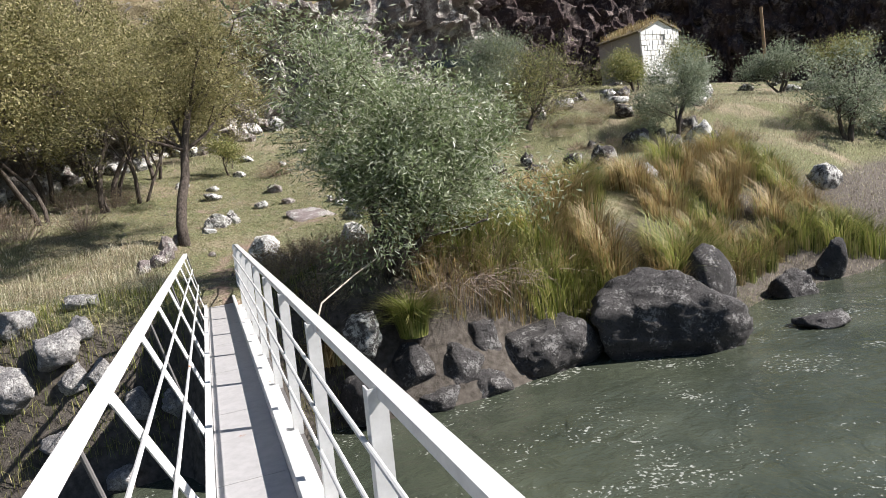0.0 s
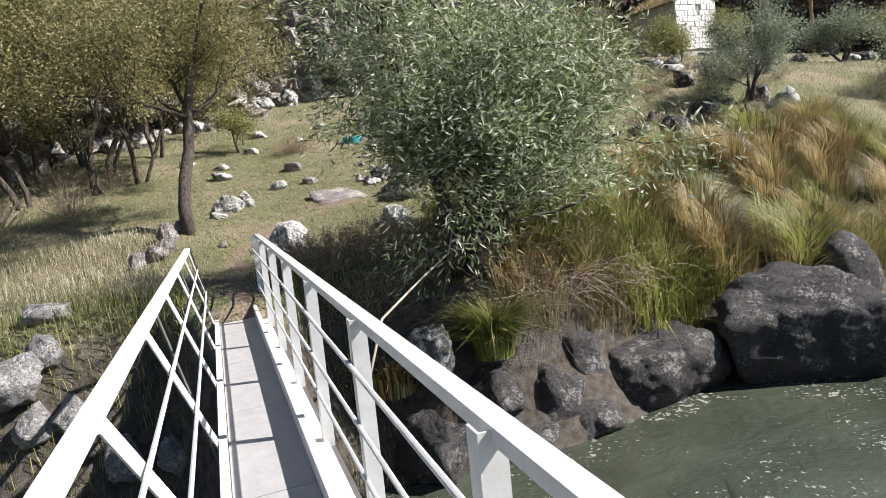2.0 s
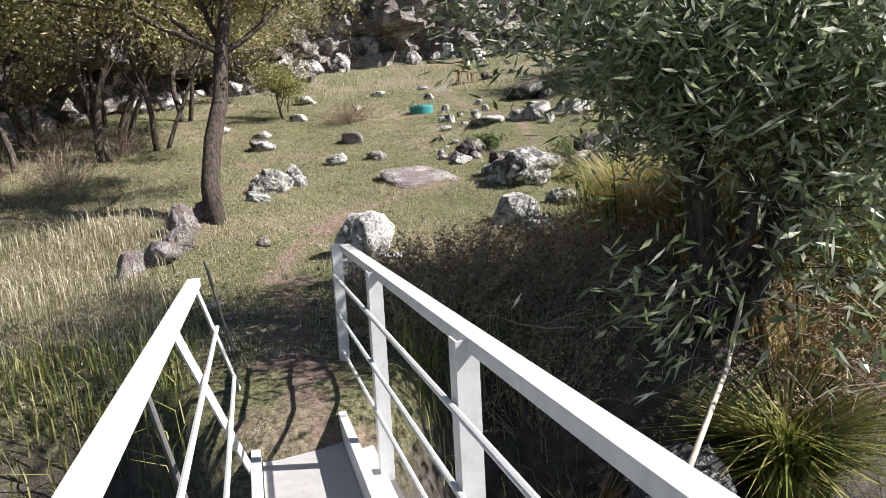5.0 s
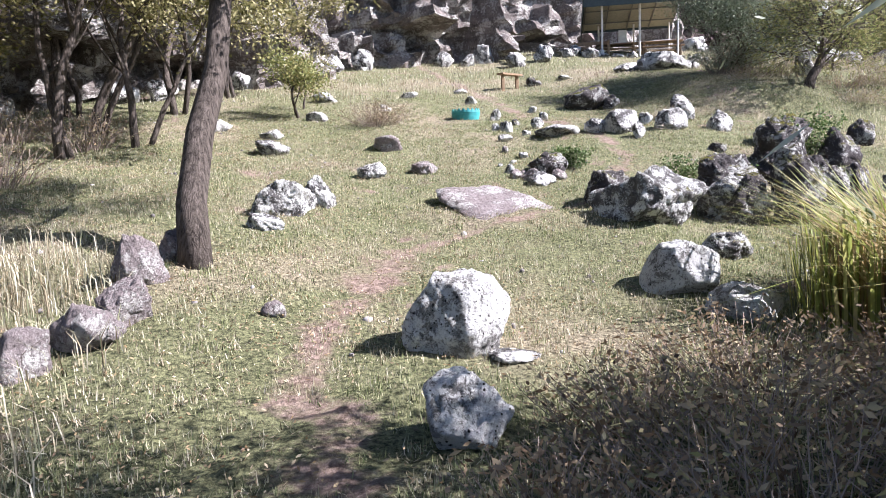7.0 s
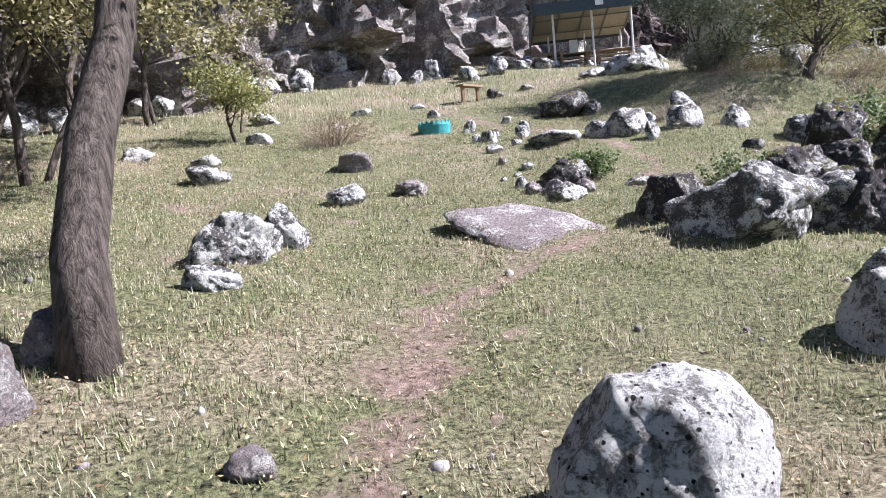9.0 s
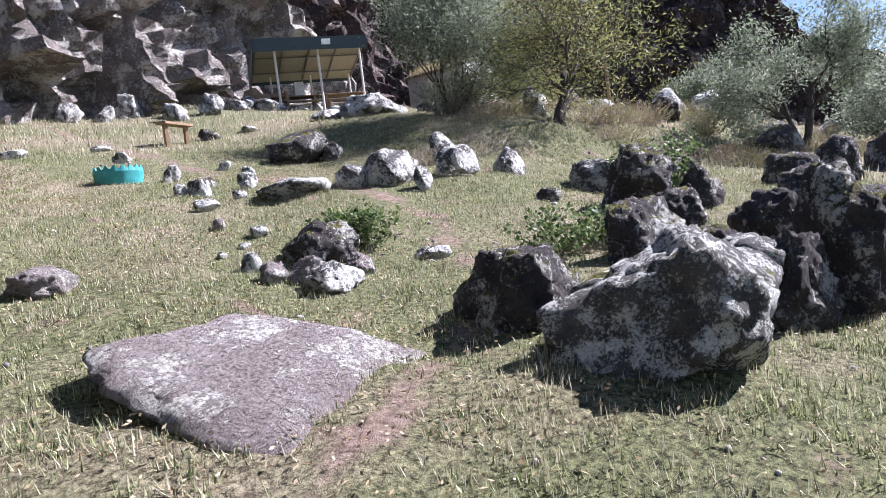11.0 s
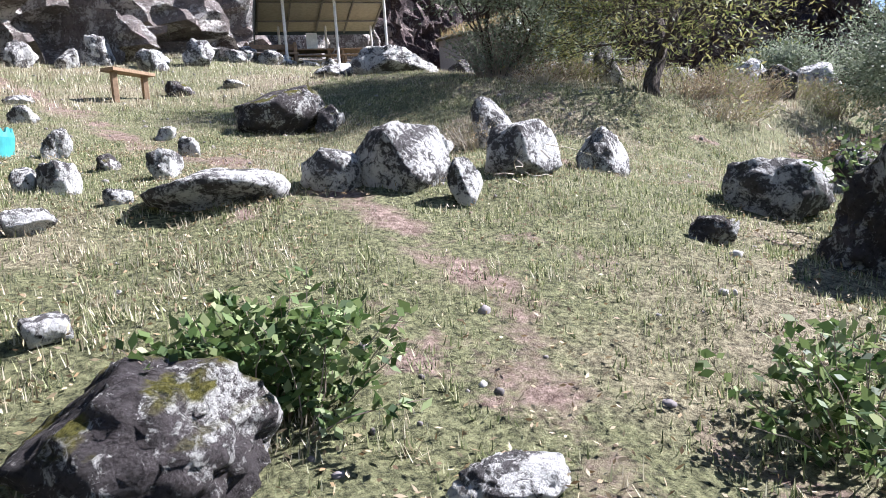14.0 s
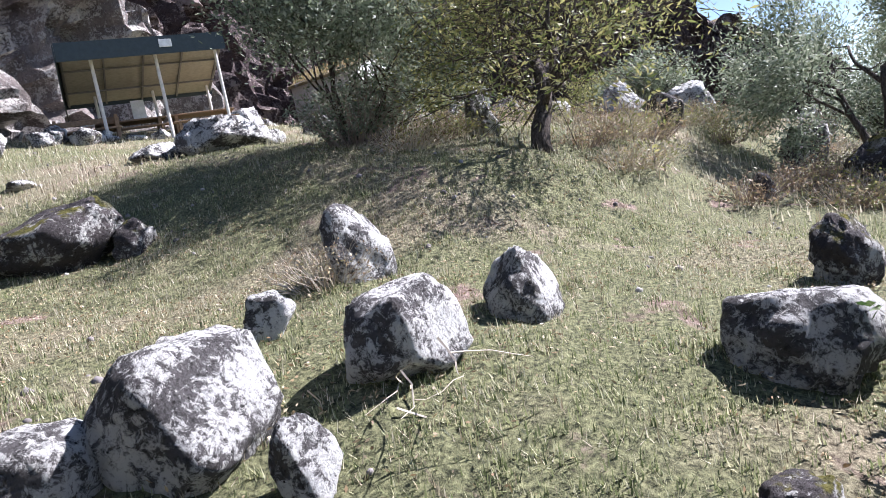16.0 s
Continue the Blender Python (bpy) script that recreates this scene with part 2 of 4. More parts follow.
M_PAINT = paint_material("white_paint_on_steel", (0.62, 0.62, 0.61), 0.11)
M_DECK = paint_material("worn_grey_deck_paint", (0.41, 0.40, 0.40), 0.10)
M_STEEL = plain("weathered_steel", (0.16, 0.15, 0.145), 0.6, 0.3)
M_PLANK = plain("old_timber", (0.28, 0.19, 0.12), 0.9, 0, 0.3, 14)
M_TEAL = plain("teal_painted_rubber", (0.045, 0.28, 0.29), 0.6, 0, 0.2)
M_ROOF = plain("dark_sheet_metal", (0.055, 0.07, 0.075), 0.5, 0.2)
M_CREAM = plain("pale_ceiling_sheet", (0.30, 0.275, 0.22), 0.7)
M_POST = plain("pale_post_paint", (0.66, 0.63, 0.60), 0.6)
M_PAPER = plain("white_notice_board", (0.82, 0.82, 0.80), 0.7)
M_BLOCK = plain("limewashed_masonry", (0.78, 0.77, 0.75), 0.9, 0, 0.08, 2)
M_MORTAR = plain("grey_mortar", (0.42, 0.40, 0.38), 0.95)

# ---- mesh helpers ----


def mesh_of(name, verts, faces, material, smooth=False):
    me = bpy.data.meshes.new(name)
    me.from_pydata([tuple(v) for v in verts], [], faces)
    me.materials.append(material)
    if smooth:
        me.polygons.foreach_set("use_smooth", [True] * len(me.polygons))
    return me


def arrays(name, verts, corners, size, material):
    """A mesh of loose faces with `size` corners each, from numpy arrays."""
    me = bpy.data.meshes.new(name)
    n = len(corners) // size
    me.vertices.add(len(verts))
    me.vertices.foreach_set("co", np.ascontiguousarray(verts, dtype=np.float32).ravel())
    me.loops.add(len(corners))
    me.loops.foreach_set("vertex_index", corners.astype(np.int32))
    me.polygons.add(n)
    me.polygons.foreach_set("loop_start", np.arange(0, n * size, size, dtype=np.int32))
    me.materials.append(material)
    me.update()
    return me


def part(name, me, parent, label=""):
    ob = new(name, me)
    ob.parent = parent
    if label:
        ob["label"] = label
    return ob


def thing(name, at, label, category, group="", kind=""):
    ob = new(name)
    ob.empty_display_size = 0.2
    ob.location = at
    return tagged(ob, label, category, group, kind)


def box(lo, hi, material, bevel=0.0, name="box"):
    bm = bmesh.new()
    bmesh.ops.create_cube(bm, size=1)
    for v in bm.verts:
        v.co = Vector([lo[i] + (hi[i] - lo[i]) * (v.co[i] + 0.5) for i in range(3)])
    if bevel:
        bmesh.ops.bevel(bm, geom=bm.edges[:], offset=bevel, segments=1, affect="EDGES")
    me = bpy.data.meshes.new(name)
    bm.to_mesh(me)
    bm.free()
    me.materials.append(material)
    return me


def tube(verts, faces, pts, radii, sides=6):
    """Adds a tapered tube through pts."""
    pts = [Vector(p) for p in pts]
    first = len(verts)
    for i, p in enumerate(pts):
        d = (pts[min(i + 1, len(pts) - 1)] - pts[max(i - 1, 0)]).normalized()
        a = d.orthogonal().normalized() if abs(d.z) > 0.999 else d.cross(Vector((0, 0, 1))).normalized()
        b = d.cross(a)
        for k in range(sides):
            w = 2 * math.pi * k / sides
            verts.append(p + radii[i] * (math.cos(w) * a + math.sin(w) * b))
    for i in range(len(pts) - 1):
        for k in range(sides):
            q, r = first + i * sides, first + (i + 1) * sides
            faces.append((q + k, q + (k + 1) % sides, r + (k + 1) % sides, r + k))
    faces.append(tuple(first + k for k in reversed(range(sides))))
    faces.append(tuple(first + (len(pts) - 1) * sides + k for k in range(sides)))


def bar(a, b, wide, thick, material, name="bar", side=(1, 0, 0)):
    """A flat bar from a to b; wide is measured across, thick along side."""
    a, b = Vector(a), Vector(b)
    d = (b - a).normalized()
    s = Vector(side)
    s = (s - d * s.dot(d)).normalized()
    w = d.cross(s)
    vs = [e + s * (thick * i) + w * (wide * j) for e in (a, b) for i, j in ((-0.5, -0.5), (0.5, -0.5), (0.5, 0.5), (-0.5, 0.5))]
    fs = [(3, 2, 1, 0), (4, 5, 6, 7)] + [(k, (k + 1) % 4, 4 + (k + 1) % 4, 4 + k) for k in range(4)]
    return mesh_of(name, vs, fs, material)


def rod(a, b, r, material, name="rod", sides=8):
    vs, fs = [], []
    tube(vs, fs, [a, b], [r, r], sides)
    return mesh_of(name, vs, fs, material, False)


# ---- the lie of the land ----
WATER = -2.9
FAR_BANK = 10.9


def soft(u, k):
    return k * np.log1p(np.exp(np.clip(u / k, -30, 30)))


def ease(u):
    u = np.clip(u, 0, 1)
    return u * u * (3 - 2 * u)


def height(x, y):
    """Ground height: level bank top, a slope of one in five, the river's channel."""
    x, y = np.asarray(x, float), np.asarray(y, float)
    land = 0.02 + 0.2 * soft(y - 16.8, 0.9) + 0.035 * soft(x - 7, 1.5) + 0.06 * soft(y - 30, 2) - 0.09 * soft(x - 22, 3)
    land = land + 0.32 * np.exp(-((x - 8.8) ** 2 / 10 + (y - 25.0) ** 2 / 6)) + 0.12 * np.exp(-((x - 4.2) ** 2 + (y - 19.3) ** 2) / 1.5)
    land = land + 0.30 * np.exp(-((x + 1.1) ** 2 / 3.5 + (y - 18.9) ** 2 / 5))
    land = land + 0.9 * ease((x - 9.5) / 4.5) * ease((y - 24.8) / 2.6) * (1 - 0.7 * ease((y - 30) / 8))
    land = np.minimum(land, 16.0)
    shore = FAR_BANK + 0.1 * soft(x - 6, 1) + 0.25 * np.sin(0.9 * x + 0.5) - 1.7 * np.exp(-((x - 0.2) / 0.9) ** 4)
    wide = 2.0 + 0.45 * soft(np.minimum(x, 30) - 4, 1)
    far = ease((y - shore + 0.75) / (wide + 0.75))
    near = ease((-4.2 - y) / 2.2)
    fine = 0.035 * np.sin(2.1 * x + 0.7 * y) * np.sin(1.7 * y - 0.6 * x) + 0.02 * np.sin(5.3 * x + 1.1) * np.sin(4.7 * y)
    return np.where(y > 3, -3.5 + (land + 3.5) * far, -3.5 + 3.46 * near) + fine * np.maximum(far, near)


def ground_z(x, y):
    return float(height(x, y))


def grid_line(parts):
    out = [np.arange(a, b, s) for a, b, s in parts]
    return np.concatenate(out + [np.array([parts[-1][1]])])


def build_ground():
    xs = grid_line([(-400, -60, 40), (-60, -12, 4), (-12, -4, 0.5), (-4, 16, 0.16), (16, 40, 0.6), (40, 100, 5), (100, 600, 50)])
    ys = grid_line([(-400, -40, 40), (-40, -10, 3), (-10, 10, 0.5), (10, 32, 0.16), (32, 60, 0.6), (60, 120, 5), (120, 600, 40)])
    gx, gy = np.meshgrid(xs, ys)
    gz = height(gx, gy)
    rng = np.random.RandomState(3)
    close = (gx > -12) & (gx < 40) & (gy > 10) & (gy < 60)
    gz = gz + np.where(close, rng.uniform(-0.012, 0.012, gz.shape), 0)
    verts = np.stack([gx, gy, gz], -1).reshape(-1, 3)
    w = len(xs)
    i, j = np.meshgrid(np.arange(len(ys) - 1), np.arange(w - 1), indexing="ij")
    a = (i * w + j).ravel()
    corners = np.stack([a, a + 1, a + w + 1, a + w], -1).ravel()
    me = arrays("ground", verts, corners, 4, M_GROUND)
    me.polygons.foreach_set("use_smooth", [True] * len(me.polygons))
    return tagged(new("ground", me), "grassy meadow slope with straw-coloured and bare patches", "ground", kind="structure")


build_ground()


def build_water():
    xs = np.linspace(-60, 90, 151)
    ys = np.linspace(-8, 16, 49)
    gx, gy = np.meshgrid(xs, ys)
    quick = np.clip((gx - 6) / 6, 0, 1) * np.exp(-((gy - 7.5) / 2.6) ** 2)
    gz = WATER + 0.05 * quick * np.sin(3.1 * gx + 1.3 * gy) * np.sin(2.3 * gy)
    w = len(xs)
    i, j = np.meshgrid(np.arange(len(ys) - 1), np.arange(w - 1), indexing="ij")
    a = (i * w + j).ravel()
    me = arrays("water", np.stack([gx, gy, gz], -1).reshape(-1, 3), np.stack([a, a + 1, a + w + 1, a + w], -1).ravel(), 4, M_WATER)
    me.polygons.foreach_set("use_smooth", [True] * len(me.polygons))
    tagged(new("water", me), "murky grey-green river water with flecks of foam", "water", kind="structure")


build_water()

# ---- cliffs and hillside behind ----
BASE = [(-34, 12), (-22, 22), (-12, 28), (-6, 31), (-2.5, 34), (1, 38), (5, 40.5), (9.5, 41.5), (13, 43.5), (18, 46), (25, 48.5), (34, 57), (44, 63), (54, 66), (63, 58), (72, 47), (80, 36), (90, 30)]
TALL = [5, 5, 5.5, 5, 5.5, 6, 7, 8, 9, 10, 14, 22, 27, 28, 26, 20, 14, 9]
RISE = [0.35, 0.35, 0.33, 0.33, 0.33, 0.36, 0.36, 0.36, 0.36, 0.36, 0.36, 0.36, 0.3, 0.25, 0.16, 0.1, 0.08, 0.05]


def along(points, n):
    p = np.array(points, float)
    s = np.r_[0, np.cumsum(np.hypot(*np.diff(p, axis=0).T))]
    u = np.linspace(0, s[-1], n)
    return np.stack([np.interp(u, s, p[:, 0]), np.interp(u, s, p[:, 1])], -1), u, s


def build_cliff():
    n, rows = 520, 40
    line, u, s = along(BASE, n)
    for _ in range(6):
        line[1:-1] = (line[:-2] + 2 * line[1:-1] + line[2:]) / 4
    d = np.gradient(line, axis=0)
    d /= np.hypot(d[:, 0], d[:, 1])[:, None]
    out = np.stack([-d[:, 1], d[:, 0]], -1)
    tall, rise = np.interp(u, s, TALL), np.interp(u, s, RISE)
    verts = []
    tops = []
    for k in range(n):
        z0 = ground_z(*line[k]) - 0.6
        lift = 0.95 + 0.35 * noise.noise((u[k] * 0.13, 7.0, 0.0)) + 0.12 * noise.noise((u[k] * 0.5, 3.0, 1.0))
        for r in range(rows):
            f = r / (rows - 1)
            z = z0 + f * (tall[k] * lift + 0.6)
            q = Vector((line[k][0], line[k][1], z))
            step = noise.cell(Vector((u[k] * 0.55, z * 0.4, 2.0))) * 1.3 + noise.cell(Vector((u[k] * 1.3 + 0.4 * z, z * 1.1, 5.0))) * 0.75
            rough = 0.5 * noise.fractal(q * 0.7, 0.8, 2.1, 6)
            back = 0.5 * f * tall[k] * 0.55 + step + rough
            verts.append((line[k][0] + out[k][0] * back, line[k][1] + out[k][1] * back, z + 0.25 * noise.noise(q * 1.1)))
        tops.append((line[k][0] + out[k][0] * (back + 0.1), line[k][1] + out[k][1] * (back + 0.1), z))
    faces = [(k * rows + r, (k + 1) * rows + r, (k + 1) * rows + r + 1, k * rows + r + 1) for k in range(n - 1) for r in range(rows - 1)]
    me = mesh_of("cliff", verts, faces, M_CLIFF)
    me.materials.append(M_RED)
    cut = int(n * np.searchsorted(u, s[10]) / n)
    me.polygons.foreach_set("material_index", [1 if f.vertices[0] // rows > cut else 0 for f in me.polygons])
    tagged(new("cliff", me), "broken basalt cliff band with pale lichened faces", "cliff", kind="structure")
    steps = [0, 0.6, 1.5, 3, 5, 8, 12, 17, 24, 34, 48, 70]
    hv, hf = [], []
    for k in range(n):
        for st in steps:
            z = tops[k][2] - 0.15 + rise[k] * min(st, 34) + (0.25 if st else 0) * st ** 0.5 * noise.noise((tops[k][0] * 0.25 + st * 0.3, tops[k][1] * 0.25, 1.0))
            hv.append((tops[k][0] + out[k][0] * st, tops[k][1] + out[k][1] * st, z))
    w = len(steps)
    hf = [(k * w + j, (k + 1) * w + j, (k + 1) * w + j + 1, k * w + j + 1) for k in range(n - 1) for j in range(w - 1)]
    tagged(new("hillside", mesh_of("hillside", hv, hf, M_HILL, True)), "dry grassy hillside strewn with rocks above cliffs", "hillside", kind="structure")


build_cliff()

# ---- boulders ----


def ball(detail, store={}):
    if detail not in store:
        bm = bmesh.new()
        bmesh.ops.create_icosphere(bm, subdivisions=detail, radius=1)
        bm.verts.ensure_lookup_table()
        store[detail] = (np.array([v.co[:] for v in bm.verts]), [tuple(v.index for v in f.verts) for f in bm.faces])
        bm.free()
    return store[detail]


def boulder_mesh(seed, sx, sy, sz, material, flat=0.0, cuts=16, rough=0.10, detail=4):
    """An angular boulder: a ball cut by random planes, then weathered and pitted."""
    rng = random.Random(seed)
    dirs, faces = ball(detail)
    d = dirs / np.linalg.norm(dirs, axis=1)[:, None]
    r = np.ones(len(d))
    planes = [(Vector((rng.gauss(0, 1), rng.gauss(0, 1), rng.gauss(0, 0.9))).normalized(), rng.uniform(0.52, 0.90) if cuts > 6 else rng.uniform(0.74, 0.93)) for _ in range(cuts)]
    if flat:
        planes.append((Vector((rng.uniform(-0.15, 0.15), rng.uniform(-0.25, 0.05), 1)).normalized(), 1 - flat))
    for p, c in planes:
        k = d @ np.array(p)
        r = np.minimum(r, np.where(k > 0.05, c / np.maximum(k, 0.05), 9))
    r = r / np.quantile(r, 0.93)
    shift = Vector((rng.uniform(0, 50), rng.uniform(0, 50), seed * 1.7))
    size = Vector((sx, sy, sz)) / max(sx, sy, sz)
    for i, v in enumerate(d):
        q = Vector((v[0] * size.x, v[1] * size.y, v[2] * size.z)) * r[i]
        big = noise.fractal(q * 1.7 + shift, 0.9, 2.1, 4)
        crack = 1 - abs(noise.noise(q * 3.4 + shift)) * 2
        fine = noise.noise(q * 9 + shift) + 0.6 * noise.noise(q * 19 + shift)
        r[i] *= 1 + rough * big - rough * 0.55 * max(0, crack - 0.55) * 2 + rough * 0.30 * fine
    me = bpy.data.meshes.new("boulder")
    me.from_pydata((d * r[:, None] * np.array([sx, sy, sz])).tolist(), [], faces)
    me.materials.append(material)
    me.polygons.foreach_set("use_smooth", [True] * len(me.polygons))
    return me


def boulder(name, label, seed, x, y, w, h, material, flat=0.0, deep=0.8, turn=None, cuts=16, rough=0.10, group="", sink=0.3, z=None, detail=None):
    """A boulder w wide with h of it showing above the ground."""
    tall = h / (2 - 2 * sink)
    near = (x - 4.5) ** 2 + (y - 19) ** 2 < 36
    me = boulder_mesh(seed, w * 0.56, w * 0.56 * deep, tall * 1.08, material, flat, cuts, rough * 1.45, detail or (5 if near and w > 0.3 or w > 1.9 else 4 if w > 0.25 else 3))
    ob = new(name, me)
    ob.location = (x, y, (ground_z(x, y) if z is None else z) + h - tall)
    ob.rotation_euler[2] = radians(random.Random(seed).uniform(-25, 25) if turn is None else turn)
    return tagged(ob, label, "rock", group)


# pale speckled boulders of the meadow: seed, x, y, width, height shown, flatness
for seed, x, y, w, h, flat in [
    (11, 1.42, 16.3, 0.75, 0.52, 0.05), (12, 1.0, 14.85, 0.58, 0.36, 0.1),
    (13, 3.9, 17.15, 0.85, 0.42, 0.1), (14, 3.95, 16.3, 0.55, 0.30, 0.2), (15, 4.64, 14.07, 0.5, 0.42, 0.1)]:
    boulder("boulder", "white lichen-covered boulder pitted with dark spots in grass", seed, x, y, w, h, M_WHITE, flat, 0.75, cuts=5 if seed == 11 else 14, rough=0.055, group="meadow boulders")
# grey boulders in a row on the upper meadow
for seed, x, y, w, h, flat in [
    (21, 6.6, 25.5, 0.9, 0.30, 0.45), (22, 7.45, 25.3, 0.5, 0.34, 0.1), (23, 7.97, 25.06, 0.84, 0.46, 0.15), (24, 7.98, 24.45, 0.28, 0.30, 0.0),
    (25, 8.97, 24.75, 0.64, 0.45, 0.15), (26, 10.3, 24.85, 0.58, 0.52, 0.1), (27, 10.4, 26.4, 0.6, 0.62, 0.0), (28, 9.1, 26.0, 0.34, 0.26, 0.1),
    (29, 14.6, 33.4, 1.7, 0.72, 0.3), (30, 15.9, 33.8, 0.62, 0.42, 0.2), (31, 10.4, 23.25, 0.78, 0.5, 0.2)]:
    boulder("boulder", "pale grey lichened boulder on the upper meadow", seed, x, y, w, h, M_GREY, flat, 0.85, cuts=7, rough=0.08, group="upper meadow boulders")
# dark outcrop beside the path
for seed, x, y, w, h, flat, deep in [
    (41, 4.95, 19.3, 1.4, 0.68, 0.1, 0.8), (42, 6.4, 19.3, 0.72, 0.66, 0.1, 0.9), (43, 7.05, 19.1, 0.78, 1.02, 0.0, 0.8), (44, 7.3, 20.95, 1.0, 0.62, 0.3, 0.6),
    (45, 9.5, 22.15, 1.2, 0.82, 0.1, 0.9), (46, 5.05, 20.5, 0.95, 0.5, 0.25, 0.8), (47, 7.1, 20.1, 0.65, 0.48, 0.3, 0.8), (48, 6.5, 19.75, 1.1, 0.6, 0.2, 0.8),
    (49, 8.2, 20.0, 0.8, 0.7, 0.2, 0.9), (50, 8.5, 21.1, 0.8, 0.55, 0.2, 0.8), (51, 5.2, 18.1, 0.6, 0.32, 0.3, 0.8)]:
    boulder("boulder", "dark angular boulder crusted with white lichen and moss", seed, x, y, w, h, M_CRUST if seed in (41, 48, 51) else M_DARK, flat, deep, cuts=13, rough=0.13, group="dark outcrop")
for seed, x, y, w, h, flat, deep in [(54, 10.5, 21.9, 0.9, 0.65, 0.2, 0.8), (55, 12.6, 23.3, 0.55, 0.56, 0.1, 0.8), (56, 11.6, 20.8, 1.2, 0.7, 0.3, 0.8), (57, 9.8, 19.4, 1.1, 0.6, 0.2, 0.8), (58, 13.8, 21.8, 1.0, 0.6, 0.2, 0.9), (59, 8.2, 18.4, 0.9, 0.6, 0.2, 0.9), (60, 9.2, 20.3, 0.7, 0.5, 0.2, 0.8)]:
    boulder("boulder", "dark mossy boulder in the rough ground above the river", seed, x, y, w, h, M_DARK, flat, deep, cuts=13, rough=0.13, group="dark outcrop")
boulder("boulder", "large dark rock in shade on the upper meadow", 61, 9.75, 30.3, 1.65, 0.75, M_DARK, 0.1, 0.7)
boulder("boulder", "small dark rock in shade on the upper meadow", 62, 10.45, 29.9, 0.6, 0.4, M_DARK, 0.1, 0.7)
boulder("boulder", "mossy rock overhung by a leafy bush", 63, 5.12, 22.9, 0.72, 0.38, M_DARK, 0.2, 0.9)
boulder("boulder", "low dark stone lying in the grass", 65, 8.85, 23.05, 0.46, 0.19, M_DARK, 0.3, 0.6)
slab = boulder("stone_slab", "flat mauve stone slab bedded in the grass", 64, 3.45, 20.8, 1.55, 0.19, M_MAUVE, 0.4, 1.5, 12, 10, 0.05, sink=0.5)
slab.rotation_euler[0] = radians(15)
# left of the path, round the tree
for seed, x, y, w, h in [(71, 0.45, 20.9, 0.9, 0.45), (72, 0.17, 19.8, 0.45, 0.22), (73, 0.98, 21.2, 0.42, 0.4), (74, -0.95, 17.95, 0.5, 0.5), (75, -0.95, 17.2, 0.4, 0.44), (76, -1.2, 16.9, 0.5, 0.34), (77, -1.5, 16.6, 0.45, 0.3), (78, -0.7, 18.6, 0.36, 0.3)]:
    boulder("rock", "mauve-grey rough rock in dry grass near a tree trunk", seed, x, y, w, h, M_MAUVE if seed > 73 else M_GREY, 0.1, 0.8, group="rocks by the tree")
# loose stones of the meadow
for seed, x, y, w, h in [
    (101, 0.14, 17.25, 0.24, 0.13), (102, 1.7, 15.95, 0.4, 0.05), (103, 2.8, 25.5, 0.9, 0.36), (104, 2.04, 23.1, 0.5, 0.24), (105, 3.0, 23.3, 0.6, 0.2),
    (106, 0.5, 25.5, 0.7, 0.3), (107, 4.6, 22.25, 0.4, 0.22), (108, 4.43, 22.84, 0.22, 0.17), (109, 4.64, 22.75, 0.1, 0.07), (110, 4.70, 22.5, 0.24, 0.14),
    (111, 5.04, 22.16, 0.32, 0.2), (112, 4.62, 21.96, 0.42, 0.2), (113, 4.34, 22.33, 0.24, 0.17), (114, 5.14, 23.9, 0.24, 0.12), (115, 4.92, 24.3, 0.15, 0.12)]:
    boulder("stone", "grey-mauve loose stone in short grass", seed, x, y, w, h, M_MAUVE if seed % 2 else M_GREY, 0.1, 0.8, group="loose meadow stones")
for seed, x, y, w, h in [
    (121, 4.81, 23.66, 0.16, 0.06), (122, 4.46, 23.4, 0.1, 0.06), (123, 5.44, 25.7, 0.33, 0.15), (124, 5.94, 26.8, 0.36, 0.25), (125, 5.71, 26.95, 0.25, 0.2),
    (126, 6.89, 27.2, 0.32, 0.28), (127, 7.74, 28.66, 0.28, 0.22), (128, 6.41, 28.8, 0.32, 0.3), (129, 6.12, 26.0, 0.24, 0.13), (130, 6.75, 31.8, 0.45, 0.22),
    (131, 8.03, 30.1, 0.34, 0.18), (132, 11.6, 35.3, 0.55, 0.18), (133, 10.3, 35.2, 0.75, 0.3), (134, 13.6, 34.3, 1.0, 0.3), (135, 6.6, 27.9, 0.25, 0.15)]:
    boulder("stone", "pale lichened stone on the upper meadow", seed, x, y, w, h, M_DARK if seed in (133, 135) else M_GREY, 0.1, 0.8, group="upper meadow stones")
for seed, x, y, w, h in [(142, 5.87, 22.18, 0.36, 0.13), (143, 0.6, 27.2, 0.5, 0.2), (144, 1.8, 29.5, 0.6, 0.25), (145, 3.9, 31.0, 0.5, 0.2), (146, 2.4, 33.0, 0.8, 0.3), (147, -0.6, 28.6, 0.6, 0.25), (148, 5.2, 33.5, 0.6, 0.2), (149, 7.2, 34.2, 0.5, 0.18), (150, -0.5, 14.6, 0.3, 0.05)]:
    boulder("stone", "weathered pale stone half sunk in the meadow", seed, x, y, w, h, M_GREY, 0.2, 0.8, group="half-sunk stones")
